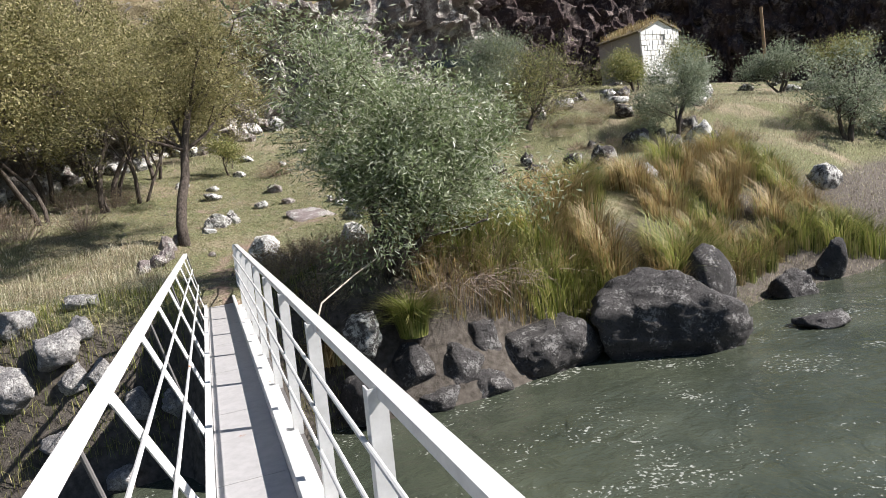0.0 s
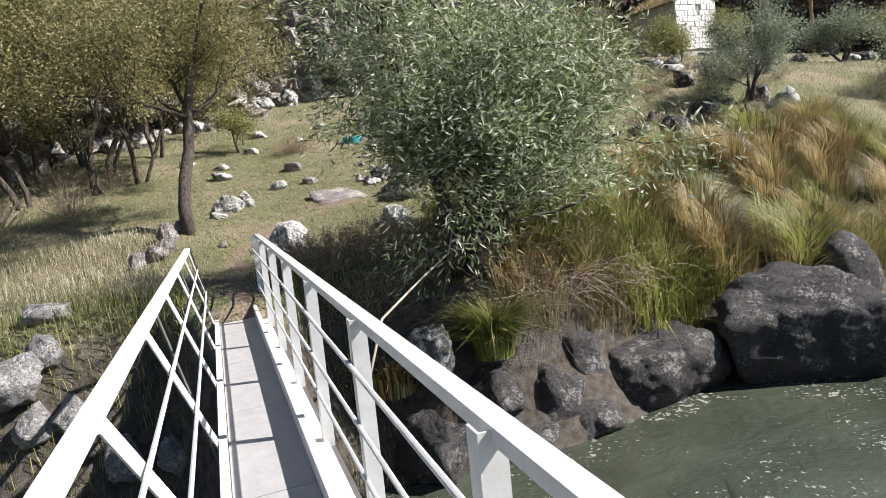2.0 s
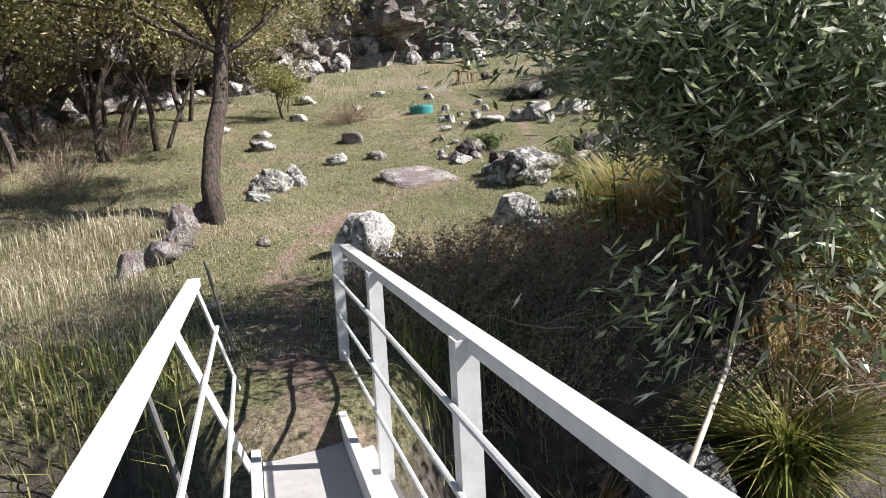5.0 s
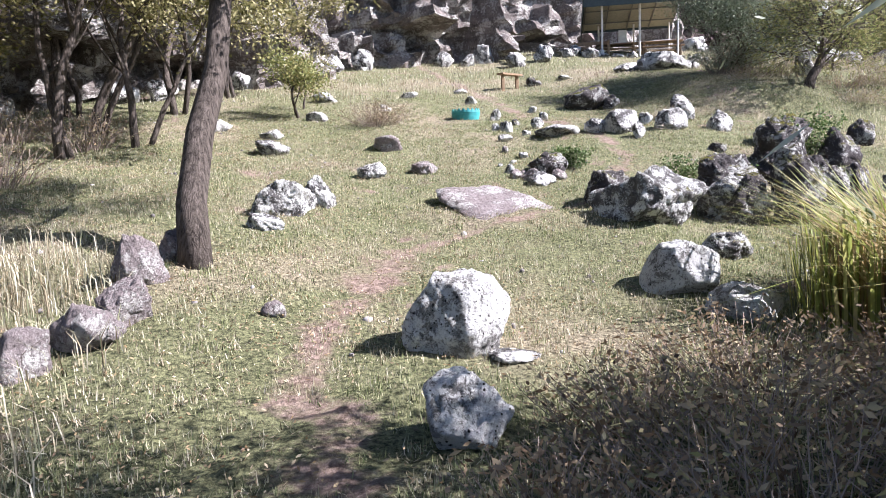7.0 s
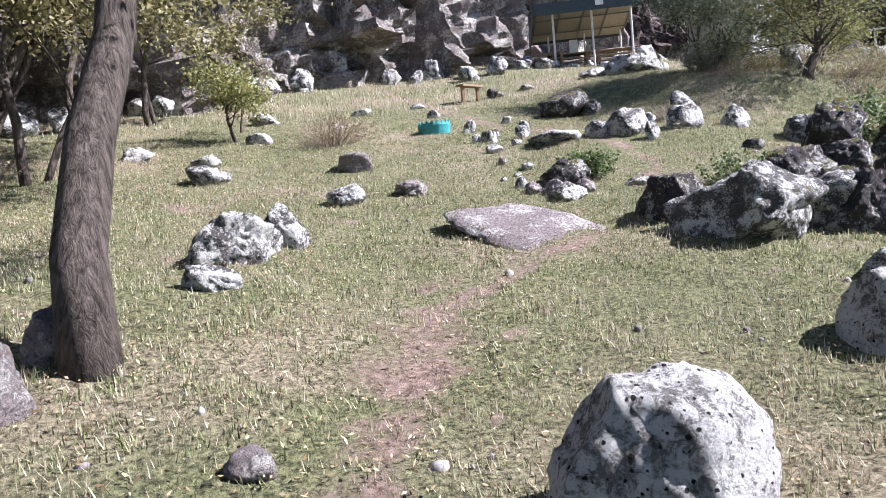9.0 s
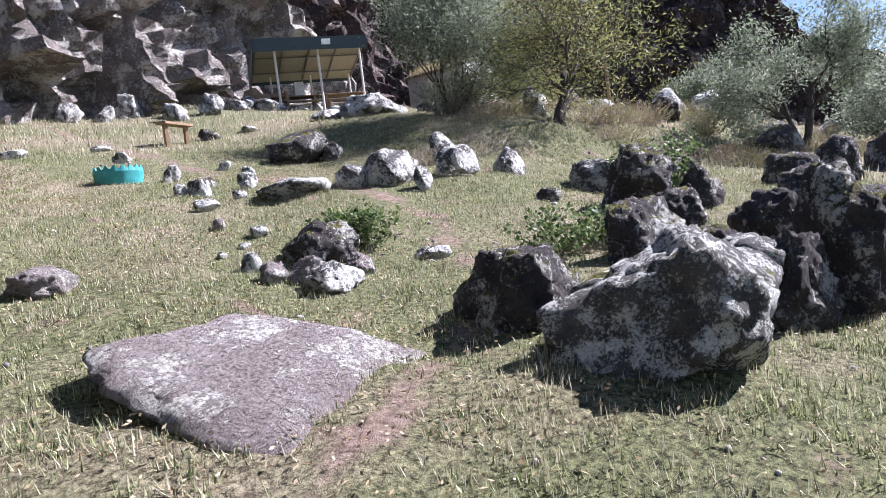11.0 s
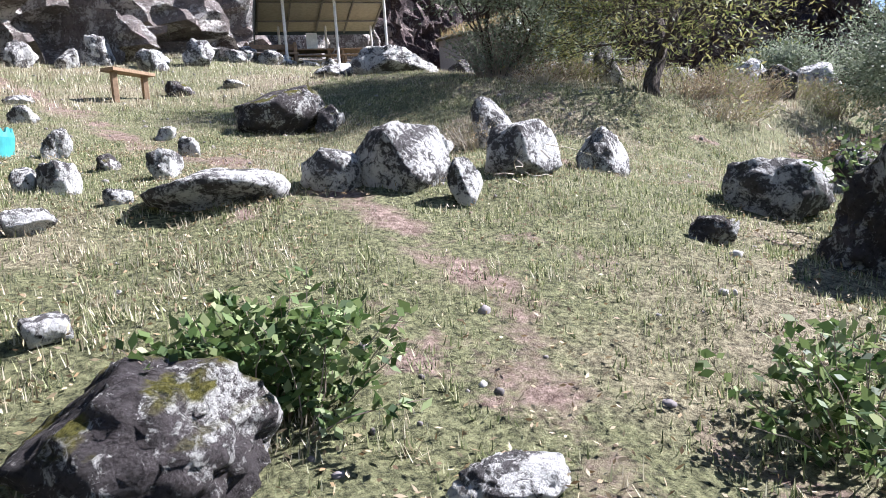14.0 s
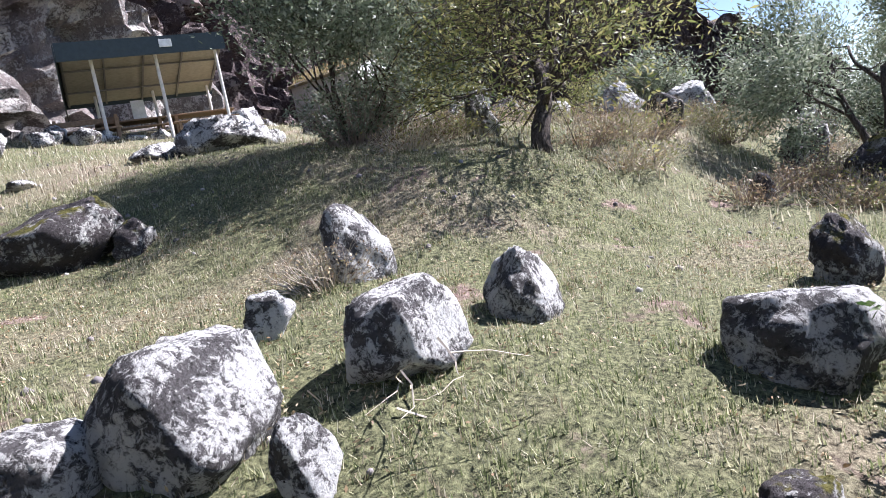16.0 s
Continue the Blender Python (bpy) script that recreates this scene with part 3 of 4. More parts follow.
# river bank rocks
boulder("river_boulder", "huge dark basalt boulder standing in the river", 201, 9.6, 11.2, 3.4, 1.95, M_BASALT, 0.05, 0.8, -14, 9, 0.06, sink=0.25, z=WATER - 0.15)
boulder("river_boulder", "upright grey basalt boulder at the water's edge", 202, 12.0, 12.5, 1.4, 1.75, M_BASALT, 0.0, 0.8, 20, 8, 0.06, z=WATER + 0.1)
boulder("river_boulder", "broad flat-topped grey basalt block overhanging the water", 203, 6.95, 12.0, 2.5, 1.35, M_BASALT, 0.3, 0.75, 20, 8, 0.06, z=WATER - 0.1)
# 235 to 237 are added dark rocks, standing in for the bank's shaded hollow
for seed, x, y, w, h, z in [(211, 3.6, 11.35, 0.8, 0.85, -2.4), (212, 3.9, 11.0, 1.1, 0.4, -2.9), (213, 2.5, 11.0, 1.1, 1.0, -2.95), (214, 2.66, 11.4, 0.95, 0.75, -1.55), (215, 15.2, 12.9, 1.2, 1.0, -3.1), (216, 17.5, 13.6, 1.1, 1.2, -2.9), (217, 4.3, 11.9, 0.7, 0.45, -1.9), (218, 13.3, 10.2, 1.3, 0.35, -2.95), (219, 5.3, 12.5, 1.1, 0.6, -1.9), (220, 5.5, 12.3, 1.0, 0.7, -2.7), (235, 4.55, 11.35, 1.05, 0.85, -2.65), (236, 5.2, 11.75, 1.0, 0.9, -2.45), (237, 5.0, 11.1, 1.0, 0.6, -2.95), (238, 3.2, 11.75, 0.7, 0.6, -2.1)]:
    boulder("bank_rock", "grey basalt rock on the river bank", seed, x, y, w, h, M_CRUST if seed == 214 else M_BASALT, 0.15, 0.8, group="river bank rocks", z=z)
for seed, x, y, w, h in [(221, -2.75, 11.85, 0.95, 0.6), (222, -2.5, 11.55, 0.6, 0.5), (223, -2.3, 12.8, 0.75, 0.3), (224, -2.3, 12.1, 0.55, 0.36), (225, -2.7, 11.1, 0.75, 0.36), (226, -2.05, 11.6, 0.5, 0.38), (227, -3.5, 11.7, 0.9, 0.6), (228, -1.5, 11.3, 0.6, 0.45), (229, -3.4, 12.4, 0.7, 0.4), (230, -1.9, 10.7, 0.5, 0.35), (231, -0.9, 11.2, 0.55, 0.4), (232, -3.6, 10.6, 0.7, 0.4)]:
    boulder("bank_rock", "pale grey stone tumbled down the river bank", seed, x, y, w, h, M_PALE, 0.15, 0.8, group="river bank stones")
# rocks on the far slope
for seed, x, y, w, h in [(241, 15.0, 21.3, 1.1, 0.8), (242, 14.1, 17.9, 1.5, 0.9), (243, 18.0, 21.2, 1.3, 0.8), (244, 19.5, 21.1, 1.9, 1.2), (245, 18.0, 23.4, 1.3, 0.8), (246, 23.6, 19.0, 1.5, 0.8), (247, 16.5, 24.7, 0.5, 0.35), (248, 16.5, 28.9, 0.7, 0.9), (249, 22, 25, 1.3, 0.8), (250, 25, 28, 1.6, 1.0), (251, 20, 27, 1.0, 0.7), (252, 28, 31, 1.8, 1.1), (253, 24, 33, 1.4, 0.8), (254, 19, 31, 1.1, 0.6)]:
    boulder("rock", "dark weathered rock on the far slope", seed, x, y, w, h, M_DARK if seed % 2 else M_GREY, 0.1, 0.8, group="rocks of the far slope")
rr = random.Random(77)
for k in range(46):
    x, y = rr.uniform(18, 46), rr.uniform(20, 50)
    if 44 - 0.3 * (x - 18) < y and x < 24:
        continue
    w = rr.uniform(0.6, 1.7)
    boulder("rock", "dark rock among dry weeds on the far slope", 300 + k, x, y, w, w * rr.uniform(0.4, 0.7), M_DARK if k % 3 else M_GREY, 0.1, 0.85, group="rocks of the far slope")
for k in range(26):
    u = rr.uniform(0, 1)
    x = -8 + 24 * u
    y = (30 + 12 * min(u * 2, 1)) - rr.uniform(0.2, 2.2)
    w = rr.uniform(0.4, 1.2)
    boulder("rock", "fallen pale block at the foot of the cliff", 360 + k, x, y, w, w * rr.uniform(0.5, 0.8), M_GREY, 0.1, 0.85, group="fallen cliff blocks")

# ---- footbridge ----


def deck_z(y):
    return 0.03 - 0.0145 * y


def build_bridge():
    br = thing("footbridge", (0, 0, 0), "narrow white-painted steel footbridge with worn deck plates", "footbridge")
    y0, y1 = -5.2, 12.05
    ends = [y0 + 1.55 * k for k in range(11)] + [y1]
    land = 11.2
    for a, b in zip(ends, ends[1:]):
        b = min(b, land)
        if b - a < 0.05:
            continue
        me = mesh_of("plate", [(x, y, deck_z(y) + dz) for y in (a + 0.004, b - 0.004) for x, dz in ((-0.1, 0), (0.335, 0), (0.335, -0.02), (-0.1, -0.02))], [(3, 2, 1, 0), (4, 5, 6, 7), (0, 1, 5, 4), (1, 2, 6, 5), (2, 3, 7, 6), (3, 0, 4, 7)], M_DECK)
        part("deck_plate", me, br, "grey worn deck plate")
    def beam(nm, prof, end):
        n = len(prof)
        vs = [(x, y, deck_z(y) + z) for y in (y0, end) for x, z in prof]
        fs = [tuple(reversed(range(n))), tuple(range(n, 2 * n))] + [(k, (k + 1) % n, n + (k + 1) % n, n + k) for k in range(n)]
        part(nm, mesh_of(nm, vs, fs, M_PAINT), br)
    beam("edge_channel", [(0.338, -0.06), (0.50, -0.06), (0.50, -0.05), (0.348, -0.05), (0.348, 0.115), (0.385, 0.115), (0.385, 0.125), (0.338, 0.125)], land)
    beam("edge_beam", [(-0.155, -0.06), (-0.105, -0.06), (-0.105, 0.05), (-0.155, 0.05)], land)
    for x in (-0.1, 0.5):
        part("girder", bar((x, y0, deck_z(y0) - 0.2), (x, y1, deck_z(y1) - 0.2), 0.22, 0.08, M_STEEL), br, "dark steel girder under the deck")
    # top rails, each an angle section
    def rail(xa, xb, nm):
        vs, prof = [], [(-0.031, 0.0), (0.031, 0.0), (0.031, -0.008), (-0.023, -0.008), (-0.024, -0.045), (-0.031, -0.045)]
        if nm == "left_rail":
            prof = [(-a, b) for a, b in reversed(prof)]
        for y, x in ((y0, xa), (y1 - (0.1 if xb > 0 else 0.85), xb)):
            vs += [(x + a, y, deck_z(y) + 1.0 + b) for a, b in prof]
        part("top_rail", mesh_of(nm, vs, [(5, 4, 3, 2, 1, 0), (6, 7, 8, 9, 10, 11)] + [(k, (k + 1) % 6, 6 + (k + 1) % 6, 6 + k) for k in range(6)], M_PAINT), br, "white top rail with rust spots")
    def left_x(y, f):
        top = -0.415 + 0.0085 * (y - 2)
        return -0.15 + (top + 0.15) * f
    rail(0.575, 0.575, "right_rail")
    rail(left_x(y0, 1), left_x(y1, 1), "left_rail")
    for k in range(-3, 9):
        y = 0.55 + 1.45 * k
        z = deck_z(y)
        vs = []
        for h, xx in ((-0.12, 0.505), (0.99, 0.545)):
            vs += [(xx - 0.035, y - 0.035, z + h), (xx + 0.035, y - 0.035, z + h), (xx + 0.035, y - 0.028, z + h), (xx - 0.028, y - 0.028, z + h), (xx - 0.028, y + 0.035, z + h), (xx - 0.035, y + 0.035, z + h)]
        part("post", mesh_of("post", vs, [(5, 4, 3, 2, 1, 0), (6, 7, 8, 9, 10, 11)] + [(j, (j + 1) % 6, 6 + (j + 1) % 6, 6 + j) for j in range(6)], M_PAINT), br)
        if y - 0.55 < y1 - 0.9:
            part("strut", bar((left_x(y, 0.97), y - 0.55, z + 0.95), (left_x(y, 0.0), y + 0.2, z - 0.02), 0.085, 0.008, M_PAINT), br)
        if k % 2 == 0:
            part("strut_rod", rod((left_x(y, 0.95) - 0.03, y + 0.3, z + 0.94), (left_x(y, 0) - 0.03, y + 0.3, z - 0.15), 0.01, M_STEEL), br)
    for h in (0.80, 0.53, 0.28):
        part("side_rod", rod((0.485, y0, deck_z(y0) + h), (0.485, y1 - 0.1, deck_z(y1) + h), 0.0115, M_PAINT), br)
    for h in (0.70, 0.40):
        part("side_rod", rod((left_x(y0, h) + 0.02, y0, deck_z(y0) + h), (left_x(y1, h) + 0.02, y1 - 0.7, deck_z(y1) + h), 0.0115, M_PAINT), br)
    part("end_rail", bar((left_x(y1, 1), y1 - 0.87, deck_z(y1) + 0.98), (left_x(y1, 0), y1 - 0.1, deck_z(y1) - 0.1), 0.06, 0.01, M_PAINT), br)
    part("threshold", box((-0.15, land + 0.01, -0.5), (0.55, land + 0.3, deck_z(land) - 0.08), M_STEEL, 0.01, "threshold"), br, "dark steel landing plate")
    return br


build_bridge()

# ---- trees and bushes ----


def grow(rng, start, way, length, radius, level, limbs, tips, spread, lift, steps=5, fork=(3, 4), ratio=(0.55, 0.8)):
    """Grows one limb and its side limbs; collects tubes and leaf-bearing tips."""
    pts, p, d = [Vector(start)], Vector(start), Vector(way).normalized()
    for k in range(steps):
        d = (d + Vector((rng.gauss(0, 0.16), rng.gauss(0, 0.16), rng.gauss(0, 0.08) + lift))).normalized()
        p = p + d * (length / steps)
        pts.append(p.copy())
    thin = 0.55 if level else 0.2
    limbs.append((pts, [radius * (1 - (1 - thin) * k / steps) for k in range(steps + 1)], level))
    if level == 0:
        tips.append(pts)
        return
    if level == 1:
        tips.append(pts[2:])
    for _ in range(rng.randint(*fork)):
        k = rng.randint(steps // 2, steps)
        side = Vector((rng.gauss(0, 1), rng.gauss(0, 1), rng.gauss(0.15, 0.5))).normalized()
        grow(rng, pts[k], (pts[k] - pts[k - 1]).normalized() * (1 - spread) + side * spread, length * rng.uniform(*ratio), radius * thin * rng.uniform(0.55, 0.75), level - 1, limbs, tips, spread, lift, max(3, steps - 1), fork, ratio)


def leaves_mesh(rng, centres, ways, length, width, material, droop=0.3):
    """Lance-shaped leaves, each a folded pair of triangles joined along its rib."""
    n = len(centres)
    c = np.array(centres)
    w = np.array(ways) + rng.normal(0, 0.65, (n, 3)) + np.array([0, 0, -droop])
    w /= np.linalg.norm(w, axis=1)[:, None]
    s = np.cross(w, rng.normal(0, 1, (n, 3)))
    s /= np.linalg.norm(s, axis=1)[:, None]
    L = length * rng.uniform(0.6, 1.25, (n, 1))
    W = width * rng.uniform(0.7, 1.2, (n, 1))
    v = np.stack([c, c + w * L * 0.45 + s * W / 2, c + w * L, c + w * L * 0.45 - s * W / 2], 1).reshape(-1, 3)
    return arrays("crown", v, np.arange(4 * n), 4, material)


def tree(name, label, seed, x, y, trunks, levels, leaf, count, material, lift=0.05, spread=0.55, fork=(3, 4), droop=0.3, scatter=0.12, category="tree", group="", z=None, ratio=(0.55, 0.8)):
    """trunks: list of (way, length, radius). leaf: (length, width)."""
    rng, nr = random.Random(seed), np.random.RandomState(seed)
    base = thing(name, (x, y, ground_z(x, y) if z is None else z), label, category, group)
    limbs, tips = [], []
    for off, way, length, radius in trunks:
        grow(rng, (off[0], off[1], -0.15), way, length, radius, levels, limbs, tips, spread, lift, 6, fork, ratio)
    vs, fs = [], []
    for pts, rad, lev in limbs:
        tube(vs, fs, pts, [max(r, 0.004) for r in rad], 10 if lev == levels else (6 if lev > 1 else 4))
    part("trunk", mesh_of("trunk", vs, fs, M_BARK, True), base)
    cs, ws = [], []
    per = max(1, count // max(1, len(tips)))
    for pts in tips:
        for _ in range(per):
            k = rng.randrange(len(pts) - 1)
            f = rng.random()
            q = pts[k].lerp(pts[k + 1], f)
            cs.append((q.x + rng.gauss(0, scatter), q.y + rng.gauss(0, scatter), q.z + rng.gauss(0, scatter)))
            d = (pts[k + 1] - pts[k]).normalized()
            ws.append((d.x, d.y, d.z))
    part("crown", leaves_mesh(nr, cs, ws, leaf[0], leaf[1], material, droop), base)
    return base


# willow on the bank beside the bridge
tree("willow_tree", "dense silvery-green willow leaning over the river bank", 5, 3.55, 12.15,
     [((0, 0), (0.3, 0.1, 1), 2.4, 0.14), ((0.1, 0.1), (0.9, 0.2, 0.9), 2.2, 0.10), ((-0.05, 0), (0.15, -0.45, 1), 1.5, 0.07), ((0.1, -0.1), (0.6, -0.3, 1), 2.1, 0.09), ((0.15, 0), (1.0, 0.2, 0.8), 2.2, 0.07), ((0.1, 0), (0.4, -0.3, 1.0), 1.9, 0.06)],
     4, (0.15, 0.03), 56000, M_WILLOW, 0.05, 0.55, (3, 4), 0.45, 0.25, z=-0.15)
# tall tree left of the path
tree("meadow_tree", "slender dark-barked tree with thin olive-brown foliage", 8, -0.52, 18.3,
     [((0, 0), (-0.08, 0.05, 1), 4.6, 0.16)], 4, (0.08, 0.03), 62000, M_OLIVE, 0.04, 0.6, (5, 6), 0.2, 0.2, ratio=(0.45, 0.64))
# trees behind, left of the path
for k, (x, y, s) in enumerate([(-2.1, 26.6, 1.4), (-3.3, 25.8, 1.7), (-3.2, 28.3, 1.8), (-5.2, 25.0, 1.8), (-5.6, 28.5, 2.1), (-7.5, 26.5, 2.2), (-1.7, 31.0, 1.7), (-8.8, 23.0, 2.1), (-6.6, 22.2, 1.4), (-0.4, 34.0, 1.5), (-4.2, 31.0, 2.0), (-10.5, 27.0, 2.2)]):
    tree("thicket_tree", "slender grey-trunked tree with sparse olive-brown leaves", 30 + k, x, y,
         [((0, 0), (0.1 * (-1) ** k, 0.05, 1), 2.3 * s, 0.06 * s), ((0.2, 0.1), (0.3 * (-1) ** k, 0.1, 1), 2.1 * s, 0.045 * s)], 4, (0.12, 0.055), 17000, M_OLIVE, 0.05, 0.5, (3, 3), 0.2, 0.25, group="thicket trees")
tree("sapling", "small yellow-green sapling on the meadow edge", 50, 1.45, 30.3, [((0, 0), (-0.15, 0, 1), 1.0, 0.05)], 3, (0.10, 0.045), 3500, M_GOLD, 0.05, 0.55, (4, 5), 0.2, 0.15)
tree("sapling", "thin sapling with few leaves on the slope", 51, 1.7, 31.5, [((0, 0), (-0.2, 0, 1), 0.9, 0.035)], 3, (0.08, 0.03), 500, M_OLIVE, 0.05, 0.55, (2, 3), 0.2, 0.15)
# trees of the far slope
tree("spreading_tree", "low spreading tree with leaning trunk and thin golden-green leaves", 60, 14.7, 26.9, [((0, 0), (0.34, 0.05, 1), 1.6, 0.15)], 4, (0.12, 0.034), 11000, M_GOLD, 0.02, 0.62, (5, 6), 0.15, 0.14, ratio=(0.75, 1.05))
tree("shrub_tree", "grey-green shrubby tree with crooked stems", 61, 14.5, 30.2, [((0, 0), (0.2, 0, 1), 1.6, 0.06), ((0.1, 0), (-0.4, 0.1, 1), 1.4, 0.05), ((0.1, 0.1), (0.7, -0.3, 0.8), 1.5, 0.05), ((0.1, 0), (0.3, -0.5, 0.6), 1.3, 0.045)], 4, (0.09, 0.034), 42000, M_BLUE, 0.07, 0.5, (3, 4), 0.1, 0.2, ratio=(0.7, 0.95))
tree("slope_tree", "grey-green willow growing among rocks", 62, 20.2, 23.6, [((0, 0), (0.05, 0, 1), 2.0, 0.12), ((0.1, 0), (0.5, 0.1, 1), 1.9, 0.08)], 4, (0.12, 0.035), 20000, M_BLUE, 0.05, 0.52, (3, 4), 0.2, 0.2, group="slope trees")
for k, (x, y, s, m) in enumerate([(30.4, 23.6, 1.5, M_BLUE), (30.0, 40.0, 1.0, M_GOLD), (36.0, 33.0, 1.1, M_BLUE), (38.0, 44.0, 1.2, M_GOLD), (34.5, 24.0, 1.5, M_BLUE), (52.0, 42.0, 1.4, M_GOLD)]):
    tree("slope_tree", "yellow-green bushy tree on the rocky slope" if m is M_GOLD else "grey-green bushy tree on the rocky slope", 70 + k, x, y,
         [((0, 0), (0.1, 0, 1), 1.5 * s, 0.10 * s), ((0.1, 0.1), (-0.5, 0.1, 1), 1.4 * s, 0.08 * s), ((0.1, 0), (0.6, 0.1, 1), 1.3 * s, 0.08 * s)], 4, (0.16, 0.06), 9000, m, 0.05, 0.55, (3, 4), 0.2, 0.3, group="slope trees")


def bush(name, label, seed, x, y, r, h, stems, leaf, count, leaf_mat, stem_mat, z=None, category="bush", group="", stem_r=0.004, lean=(0, 0)):
    """Many thin bent stems from one foot, with leaves along them."""
    rng, nr = random.Random(seed), np.random.RandomState(seed)
    base = thing(name, (x, y, ground_z(x, y) if z is None else z), label, category, group)
    vs, fs, cs, ws = [], [], [], []
    for _ in range(stems):
        a, f = rng.uniform(0, 6.283), rng.uniform(0.1, 1)
        p = Vector((math.cos(a) * r * f * 0.5, math.sin(a) * r * f * 0.5, -0.05))
        d = Vector((math.cos(a) * f * r / h + lean[0], math.sin(a) * f * r / h + lean[1], 1)).normalized()
        pts = [p]
        for k in range(5):
            d = (d + Vector((rng.gauss(0, 0.16), rng.gauss(0, 0.16), rng.gauss(-0.05, 0.1)))).normalized()
            pts.append(pts[-1] + d * h * rng.uniform(0.14, 0.25))
        tube(vs, fs, pts, [stem_r * (1 - 0.13 * k) for k in range(6)], 3)
        for _ in range(count // stems):
            k = rng.randrange(1, 5)
            q = pts[k].lerp(pts[k + 1], rng.random())
            cs.append((q.x + rng.gauss(0, 0.02), q.y + rng.gauss(0, 0.02), q.z))
            v = Vector((rng.gauss(0, 1), rng.gauss(0, 1), 0.3)).normalized()
            ws.append(tuple(v))
    tagged(part("stem_tangle", mesh_of("stem_tangle", vs, fs, stem_mat), base), kind="stuff")
    if count:
        part("foliage", leaves_mesh(nr, cs, ws, leaf[0], leaf[1], leaf_mat, 0.2), base)
    return base


bush("nettle_bush", "leafy green nettle-like bush against a mossy rock", 81, 5.6, 22.9, 0.36, 0.48, 60, (0.06, 0.035), 2000, M_HERB, M_TWIG)
bush("nettle_bush", "tall leafy herb clump beside dark boulders", 82, 7.0, 21.6, 0.42, 0.5, 44, (0.06, 0.035), 900, M_HERB, M_TWIG)
bush("nettle_bush", "tall thin weed growing among dark boulders", 83, 10.2, 22.2, 0.45, 1.0, 45, (0.07, 0.04), 1500, M_HERB, M_TWIG)
bush("nettle_bush", "low leafy herbs at the edge of the path", 84, 7.7, 21.5, 0.4, 0.45, 40, (0.06, 0.04), 900, M_HERB, M_TWIG)
for k, (x, y, h) in enumerate([(14.3, 29.9, 1.1), (15.3, 30.2, 1.3), (16.3, 31.2, 1.2)]):
    bush("grey_shrub", "dense grey-green shrub with foliage down to the grass", 180 + k, x, y, 0.8, h, 80, (0.08, 0.03), 2600, M_BLUE, M_TWIG, group="slope shrubs", stem_r=0.01)
bush("dry_bush", "reddish-brown dry bush on the meadow", 85, 3.2, 28.7, 0.95, 0.75, 260, (0.04, 0.02), 2600, M_BROWN, M_TWIG)
bush("dry_bush", "tangle of dry weeds round a pale boulder", 86, 10.1, 26.5, 0.5, 0.4, 160, (0.03, 0.015), 900, M_BROWN, M_PALETWIG)
for k, (x, y, r, h) in enumerate([(1.6, 13.2, 0.8, 0.8), (2.2, 13.8, 0.9, 0.8), (1.2, 12.6, 0.6, 0.7), (2.6, 13.0, 0.8, 0.9), (3.2, 13.6, 0.9, 0.7), (1.9, 14.6, 0.8, 0.55), (2.8, 14.9, 0.9, 0.6), (3.8, 14.6, 0.8, 0.6), (2.0, 12.3, 0.7, 0.8), (1.0, 13.6, 0.35, 0.5), (4.3, 13.0, 0.8, 0.7), (4.7, 12.2, 0.7, 0.7), (5.4, 12.7, 0.8, 0.8), (6.2, 12.9, 0.8, 0.8), (4.1, 11.9, 0.5, 0.6)]):
    bush("dry_bush", "dark brown withered undergrowth on the bank", 90 + k, x, y, r, h, 110, (0.05, 0.02), 1500, M_BROWN, M_TWIG, group="bank undergrowth")
for k in range(58):
    a, d = radians(rr.uniform(50, 92)), 9.5 + 15 * rr.random() ** 1.3
    x, y = 6.6 + d * math.sin(a), 22.6 + d * math.cos(a)
    if abs(x - 14.5) + abs(y - 30.5) < 2:
        continue
    bush("dry_bush", "grey-brown dry weeds among rocks of the slope", 110 + k, x, y, 0.8, 0.3 + 0.018 * d, 90, (0.055, 0.022), 700, M_GOLD if k % 3 == 0 else M_BROWN, M_PALETWIG if k % 2 else M_TWIG, group="slope weeds", stem_r=0.006)
for k in range(9):
    bush("dry_bush", "dark leafless brush under the thicket trees", 140 + k, -3.2 - 0.75 * k + rr.uniform(-0.3, 0.3), 24.5 + rr.uniform(-1.5, 3), 0.9, 0.9, 100, (0.06, 0.025), 700, M_BROWN, M_TWIG, group="thicket brush", stem_r=0.008)


def twig_heap(name, label, seed, x, y, rx, ry, count, long, material, z, drop=0.0):
    """Bare twigs lying every which way over one another."""
    rng = random.Random(seed)
    base = thing(name, (x, y, z), label, "brushwood")
    vs, fs = [], []
    for _ in range(count):
        p = Vector((rng.gauss(0, rx * 0.5), rng.gauss(0, ry * 0.5), rng.uniform(0, 0.35)))
        a = rng.uniform(0, 6.283)
        d = Vector((math.cos(a), math.sin(a), rng.gauss(0.05, 0.3))).normalized()
        pts = [p]
        n = long * rng.uniform(0.4, 1.2)
        for k in range(4):
            d = (d + Vector((rng.gauss(0, 0.22), rng.gauss(0, 0.22), rng.gauss(-drop, 0.16)))).normalized()
            pts.append(pts[-1] + d * n / 4)
        r = rng.uniform(0.003, 0.008)
        tube(vs, fs, pts, [r * (1 - 0.17 * k) for k in range(5)], 3)
    tagged(part("twig_tangle", mesh_of("twig_tangle", vs, fs, material), base), kind="stuff")


